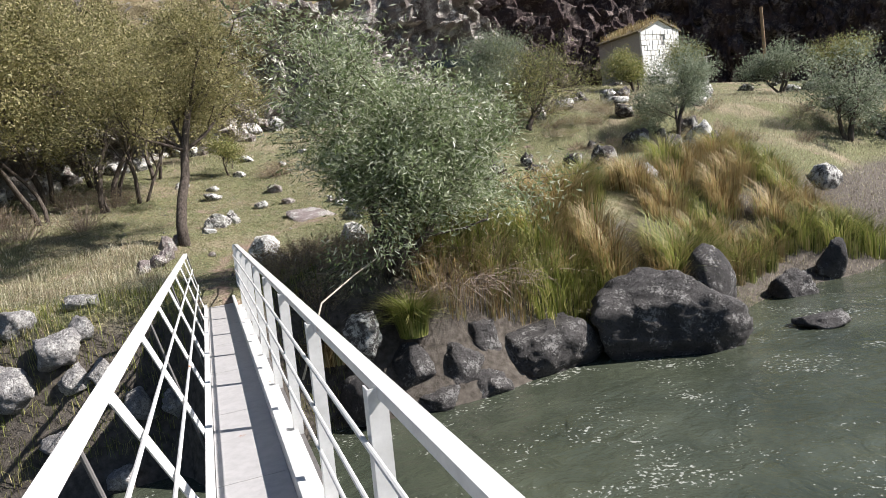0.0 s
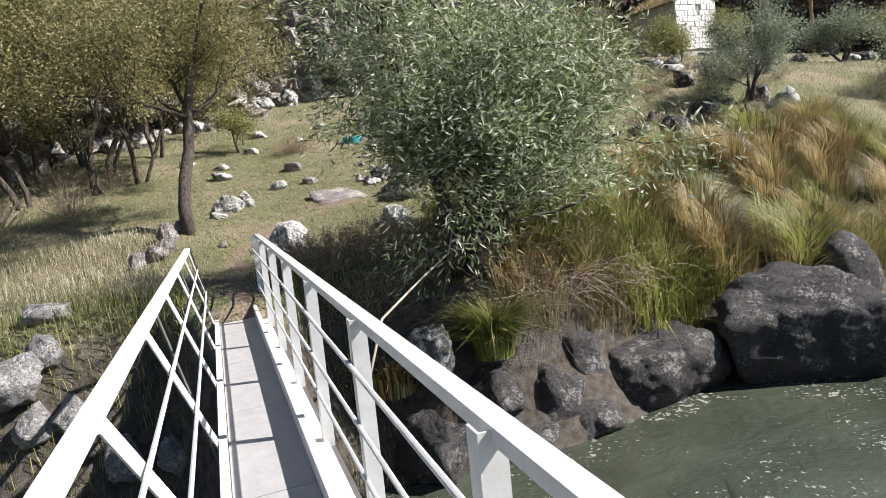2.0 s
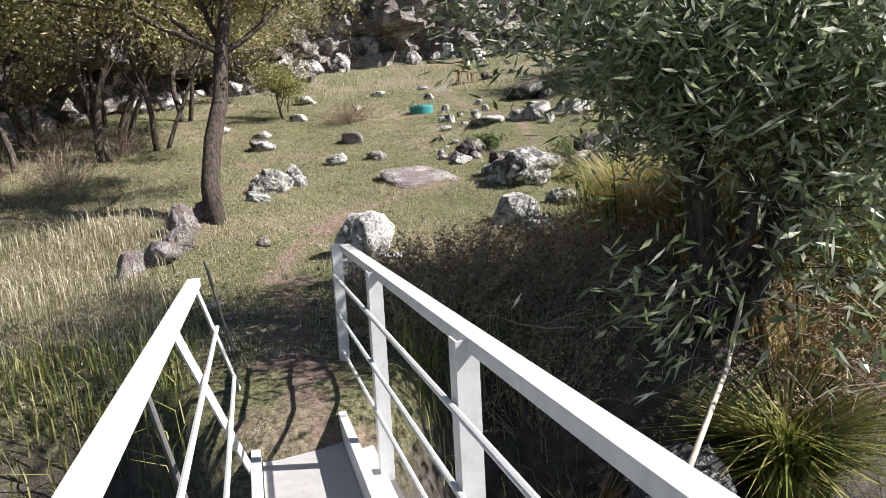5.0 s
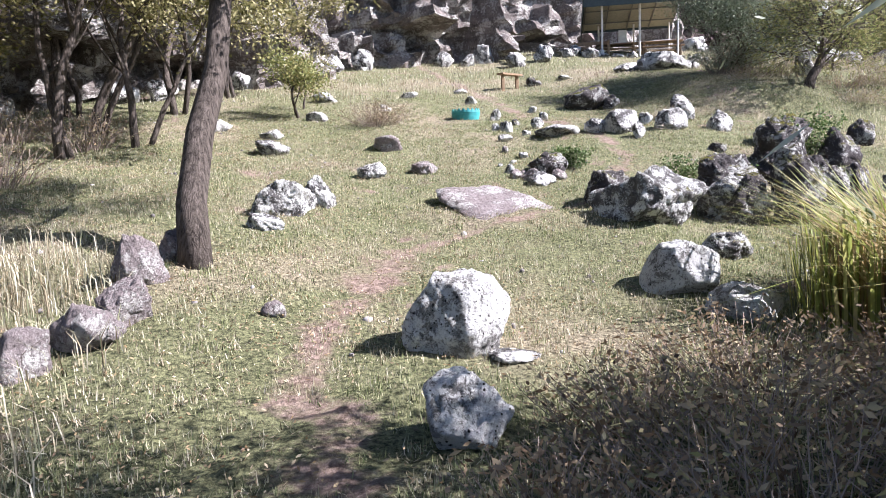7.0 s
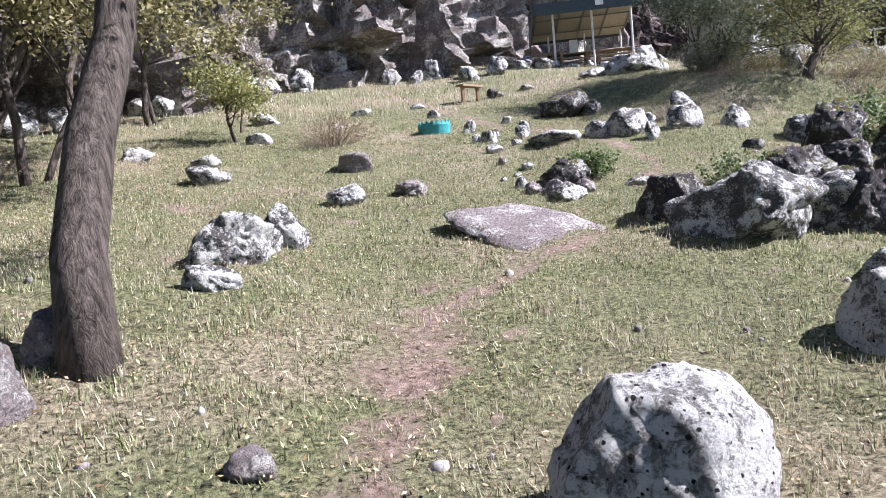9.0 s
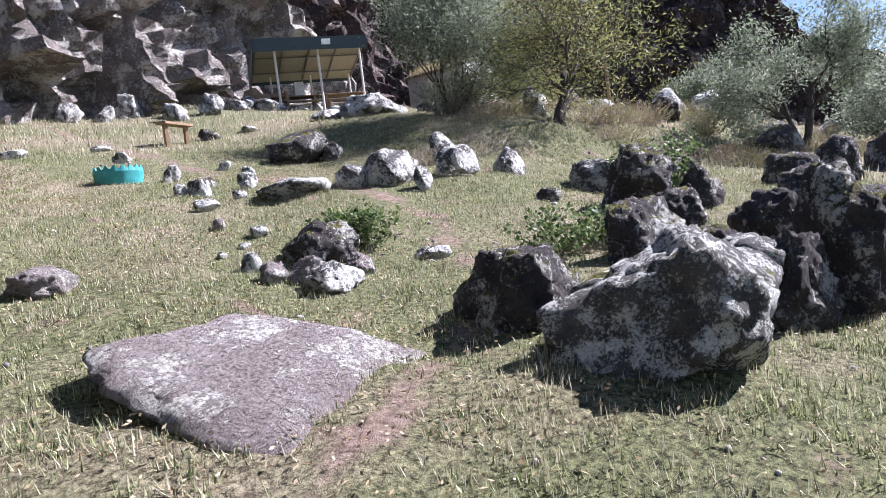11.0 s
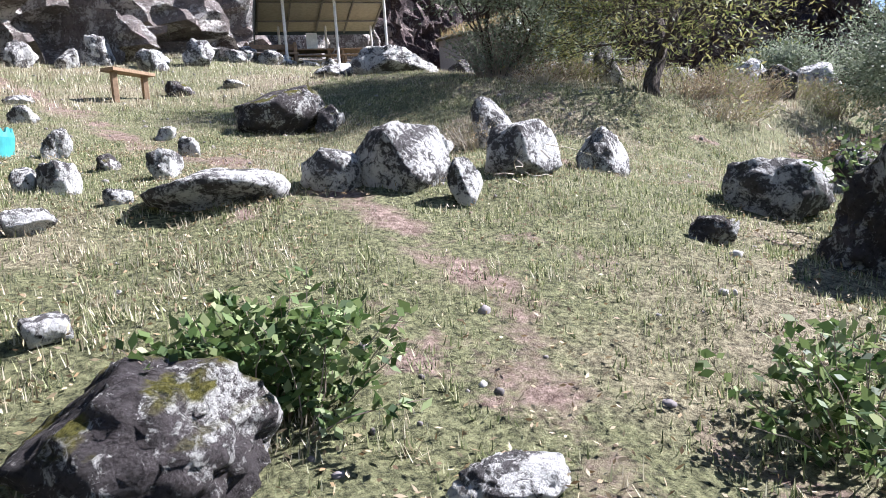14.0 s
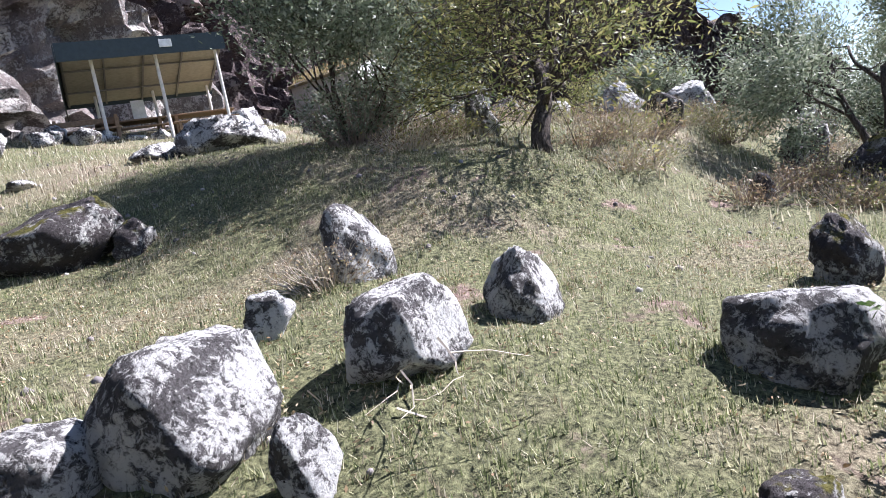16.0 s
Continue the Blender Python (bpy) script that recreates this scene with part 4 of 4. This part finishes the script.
twig_heap("fallen_brush", "tangle of bare fallen twigs on the river bank", 160, 5.0, 12.3, 1.8, 0.8, 700, 1.0, M_TWIG, -0.9, 0.2)
twig_heap("fallen_brush", "brown dead branches heaped under the willow", 162, 3.6, 12.6, 1.6, 0.9, 300, 0.8, M_TWIG, -0.15, 0.08)
twig_heap("fallen_brush", "bleached dry twigs lying by pale boulders", 161, 8.75, 24.5, 0.35, 0.25, 9, 0.5, M_PALETWIG, ground_z(8.6, 24.3), 0.05)


def build_stick():
    vs, fs = [], []
    pts = [Vector((1.2, 9.6, -1.4)), Vector((1.75, 10.0, -0.25)), Vector((2.5, 10.6, 0.05)), Vector((3.1, 11.2, 0.22)), Vector((3.5, 12.0, 0.5))]
    tube(vs, fs, pts, [0.02, 0.017, 0.014, 0.012, 0.008], 7)
    tagged(new("dead_branch", mesh_of("dead_branch", vs, fs, M_PALETWIG, True)), "long bleached dead branch leaning from bank to bridge", "branch")


build_stick()


# ---- grasses ----


def blade_mesh(name, xs, ys, zs, h, w, seed, material, lean=0.35, bend=False):
    nr = np.random.RandomState(seed)
    n = len(xs)
    a = nr.uniform(0, 2 * np.pi, n)
    t = np.abs(nr.normal(0, lean, n))
    hh = h * nr.uniform(0.45, 1.25, n)
    base = np.stack([xs, ys, zs - 0.01], -1)
    side = np.stack([-np.sin(a), np.cos(a), 0 * a], -1) * (w * nr.uniform(0.6, 1.2, n))[:, None] / 2
    out = np.stack([np.cos(a), np.sin(a), 0 * a], -1)
    top = base + out * (hh * np.sin(t))[:, None] + np.array([0, 0, 1]) * (hh * np.cos(t))[:, None]
    if not bend:
        v = np.stack([base - side, base + side, top], 1).reshape(-1, 3)
        return arrays(name, v, np.arange(3 * n), 3, material)
    mid = base + out * (hh * 0.22 * np.sin(t))[:, None] + np.array([0, 0, 0.6]) * hh[:, None]
    tip = base + out * (hh * (0.35 + np.sin(t)))[:, None] + np.array([0, 0, 0.92]) * (hh * np.cos(t * 0.9))[:, None]
    v = np.stack([base - side, base + side, mid + side * 0.8, mid - side * 0.8, tip], 1).reshape(-1, 3)
    k = 5 * np.arange(n)[:, None]
    c = np.concatenate([k + np.array([[0, 1, 2]]), k + np.array([[0, 2, 3]]), k + np.array([[3, 2, 4]])], 1).ravel()
    return arrays(name, v, c, 3, material)


def meadow(seed, x0, x1, y0, y1, count):
    nr = np.random.RandomState(seed)
    return nr.uniform(x0, x1, count), nr.uniform(y0, y1, count), nr


def lumps(x, y, f, s=0.0):
    return np.sin(f * x + 1.3 * np.sin(f * 0.7 * y + s)) * np.sin(f * y * 1.1 + 1.7 * np.sin(f * 0.6 * x + 2 * s))


def path_bare(x, y):
    """How trodden the ground is: along the way walked from the bridge uphill."""
    way = np.interp(y, [12, 14.5, 16.5, 19, 21, 23, 26], [0.15, 0.15, 0.2, 1.6, 5.3, 7.0, 7.6])
    return np.exp(-((x - way) / 0.45) ** 2) * (0.45 + 0.55 * lumps(x, y, 1.9, 0.4))


def tufts(nr, x, y, n, spread):
    k = len(x)
    return np.repeat(x, n) + nr.normal(0, spread, k * n), np.repeat(y, n) + nr.normal(0, spread, k * n)


def build_grass():
    for seed, dry, count in ((1, False, 100000), (2, True, 64000)):
        x, y, nr = meadow(seed, -5, 15, 12.2, 34, count)
        far = np.clip(1.25 - 0.03 * np.hypot(x - 3.5, y - 17), 0.3, 1)
        zone = 0.5 + 0.5 * lumps(x, y, 0.8, 0.3) + 0.12 * (x - 2.2) * (y < 24) + 0.3 * lumps(x, y, 2.7, 1.1)
        want = np.clip(1.15 - zone, 0.15, 1) if dry else np.clip(zone + 0.1, 0.12, 1)
        bare = np.clip(path_bare(x, y) * 1.4, 0, 0.96)
        keep = (nr.uniform(0, 1, count) < want * far * (1 - bare) * (0.7 + 0.5 * lumps(x, y, 5.1, 0.2)))
        x, y = tufts(nr, x[keep], y[keep], 11, 0.03)
        me = blade_mesh("grass", x, y, height(x, y), 0.075 if dry else 0.06, 0.008 if dry else 0.010, seed, M_STRAW if dry else M_GRASS, 0.95)
        tagged(new("dry_grass" if dry else "green_grass", me), "straw-coloured dry grass over the meadow" if dry else "short green grass over the meadow", "grass", kind="stuff")
    # fallen leaves and straw litter
    x, y, nr = meadow(21, -4.5, 14, 12.2, 30, 120000)
    keep = nr.uniform(0, 1, len(x)) < 0.45 + 0.5 * lumps(x, y, 1.7, 0.9)
    x, y = x[keep], y[keep]
    n = len(x)
    c = np.stack([x, y, height(x, y) + nr.uniform(0.01, 0.05, n)], -1)
    me = leaves_mesh(nr, c, np.stack([nr.normal(0, 1, n), nr.normal(0, 1, n), 0 * x], -1), 0.034, 0.013, M_LITTER, 0.0)
    tagged(new("leaf_litter", me), "fallen tan leaves and straw scattered over grass", "litter", kind="stuff")
    # small stones
    dirs, faces = ball(1)
    x, y, nr = meadow(23, -4, 15, 12.6, 40, 2600)
    keep = nr.uniform(0, 1, len(x)) < 0.35 + 0.6 * lumps(x, y, 0.9, 2.2) + 0.03 * (y - 20)
    x, y = x[keep], y[keep]
    n, m = len(x), len(dirs)
    s = 0.014 + 0.03 * nr.uniform(0, 1, n) ** 3
    c = np.stack([x, y, height(x, y)], -1)
    v = c[:, None] + dirs[None] * s[:, None, None] * nr.uniform(0.6, 1.25, (n, 1, 3)) * nr.uniform(0.75, 1.2, (n, m, 1))
    idx = (np.arange(n)[:, None] * m + np.array(faces).ravel()[None]).ravel()
    tagged(new("pebbles", arrays("pebbles", v.reshape(-1, 3), idx, 3, M_PEBBLE)), "small grey and mauve stones strewn over the meadow", "pebbles", kind="stuff")
    # coarse grass farther up and at the sides
    x, y, nr = meadow(5, -14, 40, 12.4, 46, 130000)
    keep = (x < -4.5) | (x > 14.5) | (y > 33)
    x, y = x[keep], y[keep]
    tagged(new("hill_grass", blade_mesh("grass", x, y, height(x, y), 0.16, 0.022, 6, M_STRAW, 0.6)), "coarse dry grass on the outer slopes", "grass", kind="stuff")
    # tall dry stalks left of the path and along the bank edge
    x, y, nr = meadow(7, -4.6, -0.9, 12.2, 19.5, 9000)
    keep = nr.uniform(0, 1, len(x)) < 0.35 + 0.6 * lumps(x, y, 1.6, 0.2)
    x, y = x[keep], y[keep]
    tagged(new("tall_dry_grass", blade_mesh("grass", x, y, height(x, y), 0.3, 0.009, 8, M_STRAW, 0.4, True)), "tall straw-coloured grass beside the bridge", "grass", kind="stuff")
    x, y, nr = meadow(9, -5, 2.2, 10.9, 13.2, 3600)
    keep = np.abs(x - 0.2) > 0.7
    x, y = x[keep], y[keep]
    tagged(new("bank_grass", blade_mesh("grass", x, y, height(x, y), 0.34, 0.011, 10, M_REED, 0.45, True)), "rank green grass on the river bank", "grass", kind="stuff")


build_grass()


def tussock(name, label, seed, x, y, r, h, count, material, z=None, group=""):
    nr = np.random.RandomState(seed)
    a, q = nr.uniform(0, 6.283, count), r * np.sqrt(nr.uniform(0, 1, count))
    xs, ys = q * np.cos(a), q * np.sin(a)
    zs = np.zeros(count) if z is not None else height(x + xs, y + ys) - ground_z(x, y)
    ob = thing(name, (x, y, ground_z(x, y) if z is None else z), label, "grass", group)
    tagged(part("blade_tuft", blade_mesh("tussock", xs, ys, zs, h, 0.026, seed, material, 0.42, True), ob), kind="stuff")
    return ob


tussock("sedge_tussock", "bright yellow-green sedge tussock on the bank", 1, 3.72, 11.5, 0.30, 0.95, 1300, M_REED, -1.5)
tussock("sedge_tussock", "yellowed sedge tussock under the bridge rail", 2, 2.1, 11.7, 0.4, 0.6, 600, M_RUST, -1.75)
for k, (x, y, rust) in enumerate([(5.3, 12.9, 1), (4.3, 13.0, 1), (4.9, 12.9, 0), (12.6, 13.7, 1), (13.2, 13.9, 0), (13.8, 13.9, 1), (14.4, 14.1, 0), (15.0, 14.4, 1), (15.6, 14.5, 0), (16.3, 14.8, 1), (17.0, 15.0, 0), (17.8, 15.5, 1), (14.8, 15.0, 1), (13.6, 14.6, 0), (18.5, 15.6, 0)]):
    tussock("reed_clump", "russet autumn reeds on the river bank" if rust else "tall green sedge on the river bank", 120 + k, x, y, 0.5, 0.85, 420, M_RUST if rust else M_REED, None, "bank reeds")
tr = random.Random(4)
for k in range(96):
    x = 4.6 + 16.5 * tr.random()
    y = 12.3 + 0.12 * (x - 5) + tr.uniform(0.0, 4.4) * (0.6 + 0.05 * x)
    rust = tr.random() < (0.35 if y < 13.8 + 0.14 * (x - 5) else 0.75)
    tussock("reed_clump", "russet autumn reeds on the river bank" if rust else "tall green sedge on the river bank", 10 + k, x, y, tr.uniform(0.45, 0.8), tr.uniform(0.75, 1.3), 420, M_RUST if rust else M_REED, None, "bank reeds")

# ---- pavilion and meadow furniture ----


def build_pavilion():
    z = ground_z(18.2, 40.8) + 0.12
    turn = -25
    pv = thing("pavilion", (18.2, 40.8, z), "open picnic shelter with a dark sheet roof on pale posts", "shelter")
    pv.rotation_euler[2] = radians(turn)
    wide, deep, tall = 3.65, 2.5, 2.3
    x0, x1, yf, yb = -wide / 2 - 0.75, wide / 2 + 0.12, -0.5, deep + 0.45
    zf, zb = tall + 0.42, tall - 0.35

    def sheet(nm, pts, thick, material, label=""):
        lo = [Vector(p) - Vector(thick) for p in pts]
        n = len(pts)
        fs = [tuple(range(n)), tuple(reversed(range(n, 2 * n)))] + [(k, n + k, n + (k + 1) % n, (k + 1) % n) for k in range(n)]
        part(nm, mesh_of(nm, [Vector(p) for p in pts] + lo, fs, material), pv, label)

    for i in range(3):
        x = -wide / 2 + 0.1 + i * (wide - 0.2) / 2
        part("post", rod((x, 0, -0.5), (x, 0, tall + 0.2), 0.05, M_POST), pv)
        part("post", rod((x, deep, -0.5), (x, deep, tall - 0.25), 0.045, M_POST), pv)
    sheet("roof_sheet", [(x0, yf, zf), (x1, yf, zf), (x1, yb, zb), (x0, yb, zb)], (0, 0, 0.03), M_ROOF)
    sheet("fascia", [(x0, yf - 0.01, zf + 0.03), (x1, yf - 0.01, zf + 0.03), (x1, yf - 0.01, zf - 0.48), (x0, yf - 0.01, zf - 0.48)], (0, 0.03, 0), M_ROOF, "dark sheet-metal fascia")
    sheet("end_panel", [(x0 - 0.01, yf, zf), (x0 - 0.01, yb, zb), (x0 - 0.01, yb, zb - 0.75), (x0 - 0.01, yf, zf - 0.5)], (0.03, 0, 0), M_ROOF, "blue-black end panel under the eave")
    sheet("ceiling_sheet", [(x0 + 0.05, yf + 0.06, zf - 0.2), (x1 - 0.03, yf + 0.06, zf - 0.2), (x1 - 0.03, yb, zb - 0.16), (x0 + 0.05, yb, zb - 0.16)], (0, 0, 0.02), M_CREAM, "pale lining under the roof")
    sheet("back_panel", [(x0, yb + 0.02, zb), (x1, yb + 0.02, zb), (x1, yb + 0.02, zb - 0.3), (x0, yb + 0.02, zb - 0.3)], (0, 0.02, 0), M_ROOF)
    for i in range(5):
        x = x0 + 0.1 + i * (x1 - x0 - 0.2) / 4
        part("rafter", bar((x, yf + 0.08, zf - 0.26), (x, yb - 0.02, zb - 0.22), 0.07, 0.05, M_STEEL), pv)
    for f in (0.3, 0.7):
        y, zz = yf + (yb - yf) * f, zf + (zb - zf) * f - 0.27
        part("purlin", bar((x0 + 0.06, y, zz), (x1 - 0.05, y, zz), 0.05, 0.04, M_STEEL, "bar", (0, 1, 0)), pv)
    part("small_sign", box((0.1, yf - 0.075, zf - 0.3), (0.45, yf - 0.048, zf - 0.08), M_PAPER, 0.004, "sign"), pv, "small pale sign on the fascia")
    part("notice", box((-0.75, deep - 0.1, 1.0), (-0.35, deep - 0.06, 1.6), M_PAPER, 0.004, "notice"), pv, "white notice on the back posts")
    for h in (0.55, 0.95):
        part("side_rail", rod((-wide / 2 - 0.5, deep - 0.3, h), (wide / 2, deep - 0.3, h), 0.025, M_POST), pv)
    m = pose(18.2, 40.8, z, 0, 0, turn)
    for i, x in enumerate((-0.95, 1.15)):
        tb = thing("picnic_table", m @ Vector((x, 1.4, 0)), "rough timber picnic table under the shelter", "table", "picnic tables")
        tb.rotation_euler[2] = radians(turn)
        part("tabletop", box((-1.0, -0.35, 0.72), (1.0, 0.35, 0.77), M_PLANK, 0.008, "top"), tb)
        for sx_ in (-0.8, 0.8):
            part("leg", box((sx_ - 0.05, -0.3, -0.2), (sx_ + 0.05, 0.3, 0.72), M_PLANK, 0.006, "leg"), tb)
        for sy_ in (-0.75, 0.75):
            bn = thing("picnic_bench", m @ Vector((x, 1.4 + sy_, 0)), "plain timber bench beside a picnic table", "bench", "picnic benches")
            bn.rotation_euler[2] = radians(turn)
            part("seat", box((-1.0, -0.13, 0.42), (1.0, 0.13, 0.46), M_PLANK, 0.006, "seat"), bn)
            for sx_ in (-0.8, 0.8):
                part("leg", box((sx_ - 0.04, -0.1, -0.2), (sx_ + 0.04, 0.1, 0.42), M_PLANK, 0.004, "leg"), bn)
    bk = thing("log_bench", m @ Vector((-2.2, 0.5, 0)), "dark timber bench with backrest at the shelter's end", "bench")
    bk.rotation_euler[2] = radians(turn)
    part("seat", box((-0.9, -0.2, 0.45), (0.9, 0.2, 0.51), M_PLANK, 0.01, "seat"), bk)
    part("backrest", box((-0.9, 0.2, 0.7), (0.9, 0.25, 0.85), M_PLANK, 0.01, "back"), bk)
    for sx_ in (-0.8, 0.8):
        part("leg", box((sx_ - 0.05, -0.18, -0.3), (sx_ + 0.05, 0.25, 0.85), M_PLANK, 0.01, "leg"), bk)
    for k in range(22):
        p = m @ Vector((rr.uniform(-2.6, 2.9), rr.uniform(-0.7, 0.2), 0))
        boulder("paving_stone", "pale rubble stone edging the shelter floor", 500 + k, p.x, p.y, rr.uniform(0.3, 0.7), rr.uniform(0.12, 0.35), M_GREY, 0.2, 0.9, group="shelter edging")


build_pavilion()


def build_bench():
    x0, y0, x1, y1 = 8.75, 34.35, 9.5, 34.75
    z0, z1 = ground_z(x0, y0), ground_z(x1, y1)
    b = thing("plank_bench", (x0, y0, z0), "small weathered plank bench on two legs in the meadow", "bench")
    t = max(z0, z1) + 0.48 - z0
    d = Vector((x1 - x0, y1 - y0, 0))
    for f in (0.05, 0.95):
        q = d * f
        part("leg", box((q.x - 0.05, q.y - 0.06, -0.3), (q.x + 0.05, q.y + 0.06, t - 0.05), M_PLANK, 0.008, "leg"), b)
    part("seat", bar(-0.12 * d + Vector((0, 0, t - 0.02)), 1.12 * d + Vector((0, 0, t - 0.02)), 0.3, 0.06, M_PLANK, "seat", (0, 0, 1)), b, "orange-brown worn plank")


build_bench()


def build_tyre():
    """Half-sunk tyre cut into points along its upper edge."""
    x, y = 5.75, 29.3
    ob = thing("tyre_planter", (x, y, ground_z(x, y)), "teal-painted cut tyre ring with a toothed rim", "planter")
    n, r = 72, 0.36
    vs, fs = [], []
    for k in range(n):
        a = 2 * math.pi * k / n
        tooth = 0.05 if k % 4 < 2 else 0.0
        for rad, h in ((r * 0.96, -0.1), (r * 1.02, 0.06), (r * 1.06, 0.15), (r * 1.02, 0.2 + tooth), (r * 0.96, 0.2 + tooth), (r * 0.97, 0.12), (r * 0.92, -0.1)):
            vs.append((math.cos(a) * rad, math.sin(a) * rad, h))
    for k in range(n):
        for j in range(6):
            a, b = k * 7, ((k + 1) % n) * 7
            fs.append((a + j, b + j, b + j + 1, a + j + 1))
    part("tyre_wall", mesh_of("tyre", vs, fs, M_TEAL), ob)
    sv = [(math.cos(2 * math.pi * k / 24) * r * 0.93, math.sin(2 * math.pi * k / 24) * r * 0.93, 0.08) for k in range(24)]
    part("soil", mesh_of("soil", sv, [tuple(range(24))], M_SOIL), ob, "dry soil filling")


build_tyre()

# ---- chapel under the cliff ----


def build_chapel():
    cx, cy = 43.9, 54.5
    z = 1.72 + 70 * math.tan(radians(5.45))
    ch = thing("chapel", (cx, cy, z), "small whitewashed stone chapel with grass on its roof", "chapel")
    ch.rotation_euler[2] = radians(8)
    w, h, d = 5.0, 4.2, 6.0
    part("wall", box((-w / 2 + 0.05, 0.12, -2.0), (w / 2 - 0.05, d, h), M_MORTAR, 0.02, "wall"), ch)
    pk = 1.0
    part("gable", mesh_of("gable", [(-w / 2 + 0.05, 0.1, h), (w / 2 - 0.05, 0.1, h), (0, 0.1, h + pk), (-w / 2 + 0.05, 0.4, h), (w / 2 - 0.05, 0.4, h), (0, 0.4, h + pk)], [(0, 1, 2), (5, 4, 3), (0, 3, 4, 1), (1, 4, 5, 2), (2, 5, 3, 0)], M_BLOCK), ch)
    for s in (-1, 1):
        part("roof_slope", mesh_of("roof", [(s * (w / 2 + 0.3), -0.1, h - 0.1), (0, -0.1, h + pk + 0.12), (0, d, h + pk + 0.12), (s * (w / 2 + 0.3), d, h - 0.1), (s * (w / 2 + 0.3), -0.1, h - 0.3), (0, -0.1, h + pk - 0.1), (0, d, h + pk - 0.1), (s * (w / 2 + 0.3), d, h - 0.3)], [(0, 1, 2, 3), (7, 6, 5, 4), (0, 4, 5, 1), (1, 5, 6, 2), (2, 6, 7, 3), (3, 7, 4, 0)], M_HILL), ch, "turf-covered roof slope")
    br_ = random.Random(9)
    rows = 9
    for r in range(rows):
        x, zz = -w / 2, -0.2 + r * (h + 0.2) / rows
        while x < w / 2 - 0.15:
            bw = min(br_.uniform(0.35, 0.75), w / 2 - x)
            hh = (h + 0.2) / rows
            if not (r in (6, 7) and x < 0.1 < x + bw):
                part("stone_block", box((x + 0.015, br_.uniform(-0.03, 0.02), zz + 0.015), (x + bw - 0.015, 0.2, zz + hh - 0.015), M_BLOCK, 0.02, "block"), ch)
            x += bw
    part("slit_window", box((-0.02, 0.1, 2.65), (0.22, 0.125, 3.5), M_STEEL, 0, "slit"), ch, "dark slit window")
    rng = np.random.RandomState(2)
    n = 1400
    u, v = rng.uniform(-1, 1, n), rng.uniform(-0.1, d, n)
    me = blade_mesh("turf", u * w / 2, v, h + pk * (1 - np.abs(u)) + 0.05, 0.55, 0.05, 3, M_RUST, 0.4)
    part("roof_grass", me, ch, "dry grass growing on the roof")


build_chapel()


def build_poles():
    d = 66.0
    x, y = d * math.sin(radians(46.3)), d * math.cos(radians(46.3))
    p = thing("utility_pole", (x, y, 5.2), "thin dark wooden utility pole on the slope", "pole")
    part("shaft", rod((0, 0, -2.5), (-0.15, 0, 7.0), 0.13, M_PLANK, "shaft"), p)
    x, y = 58 * math.sin(radians(42.3)), 58 * math.cos(radians(42.3))
    q = thing("lamp_post", (x, y, ground_z(x, y)), "short pale lamp post with a crossarm", "lamp post")
    top = 1.72 + 58 * math.tan(radians(6.2)) - ground_z(x, y)
    part("shaft", rod((0, 0, -0.5), (0, 0, top), 0.06, M_POST, "shaft"), q)
    part("arm", bar((-0.45, 0.3, top), (0.45, -0.3, top), 0.1, 0.08, M_POST, "arm", (0, 0, 1)), q)


build_poles()
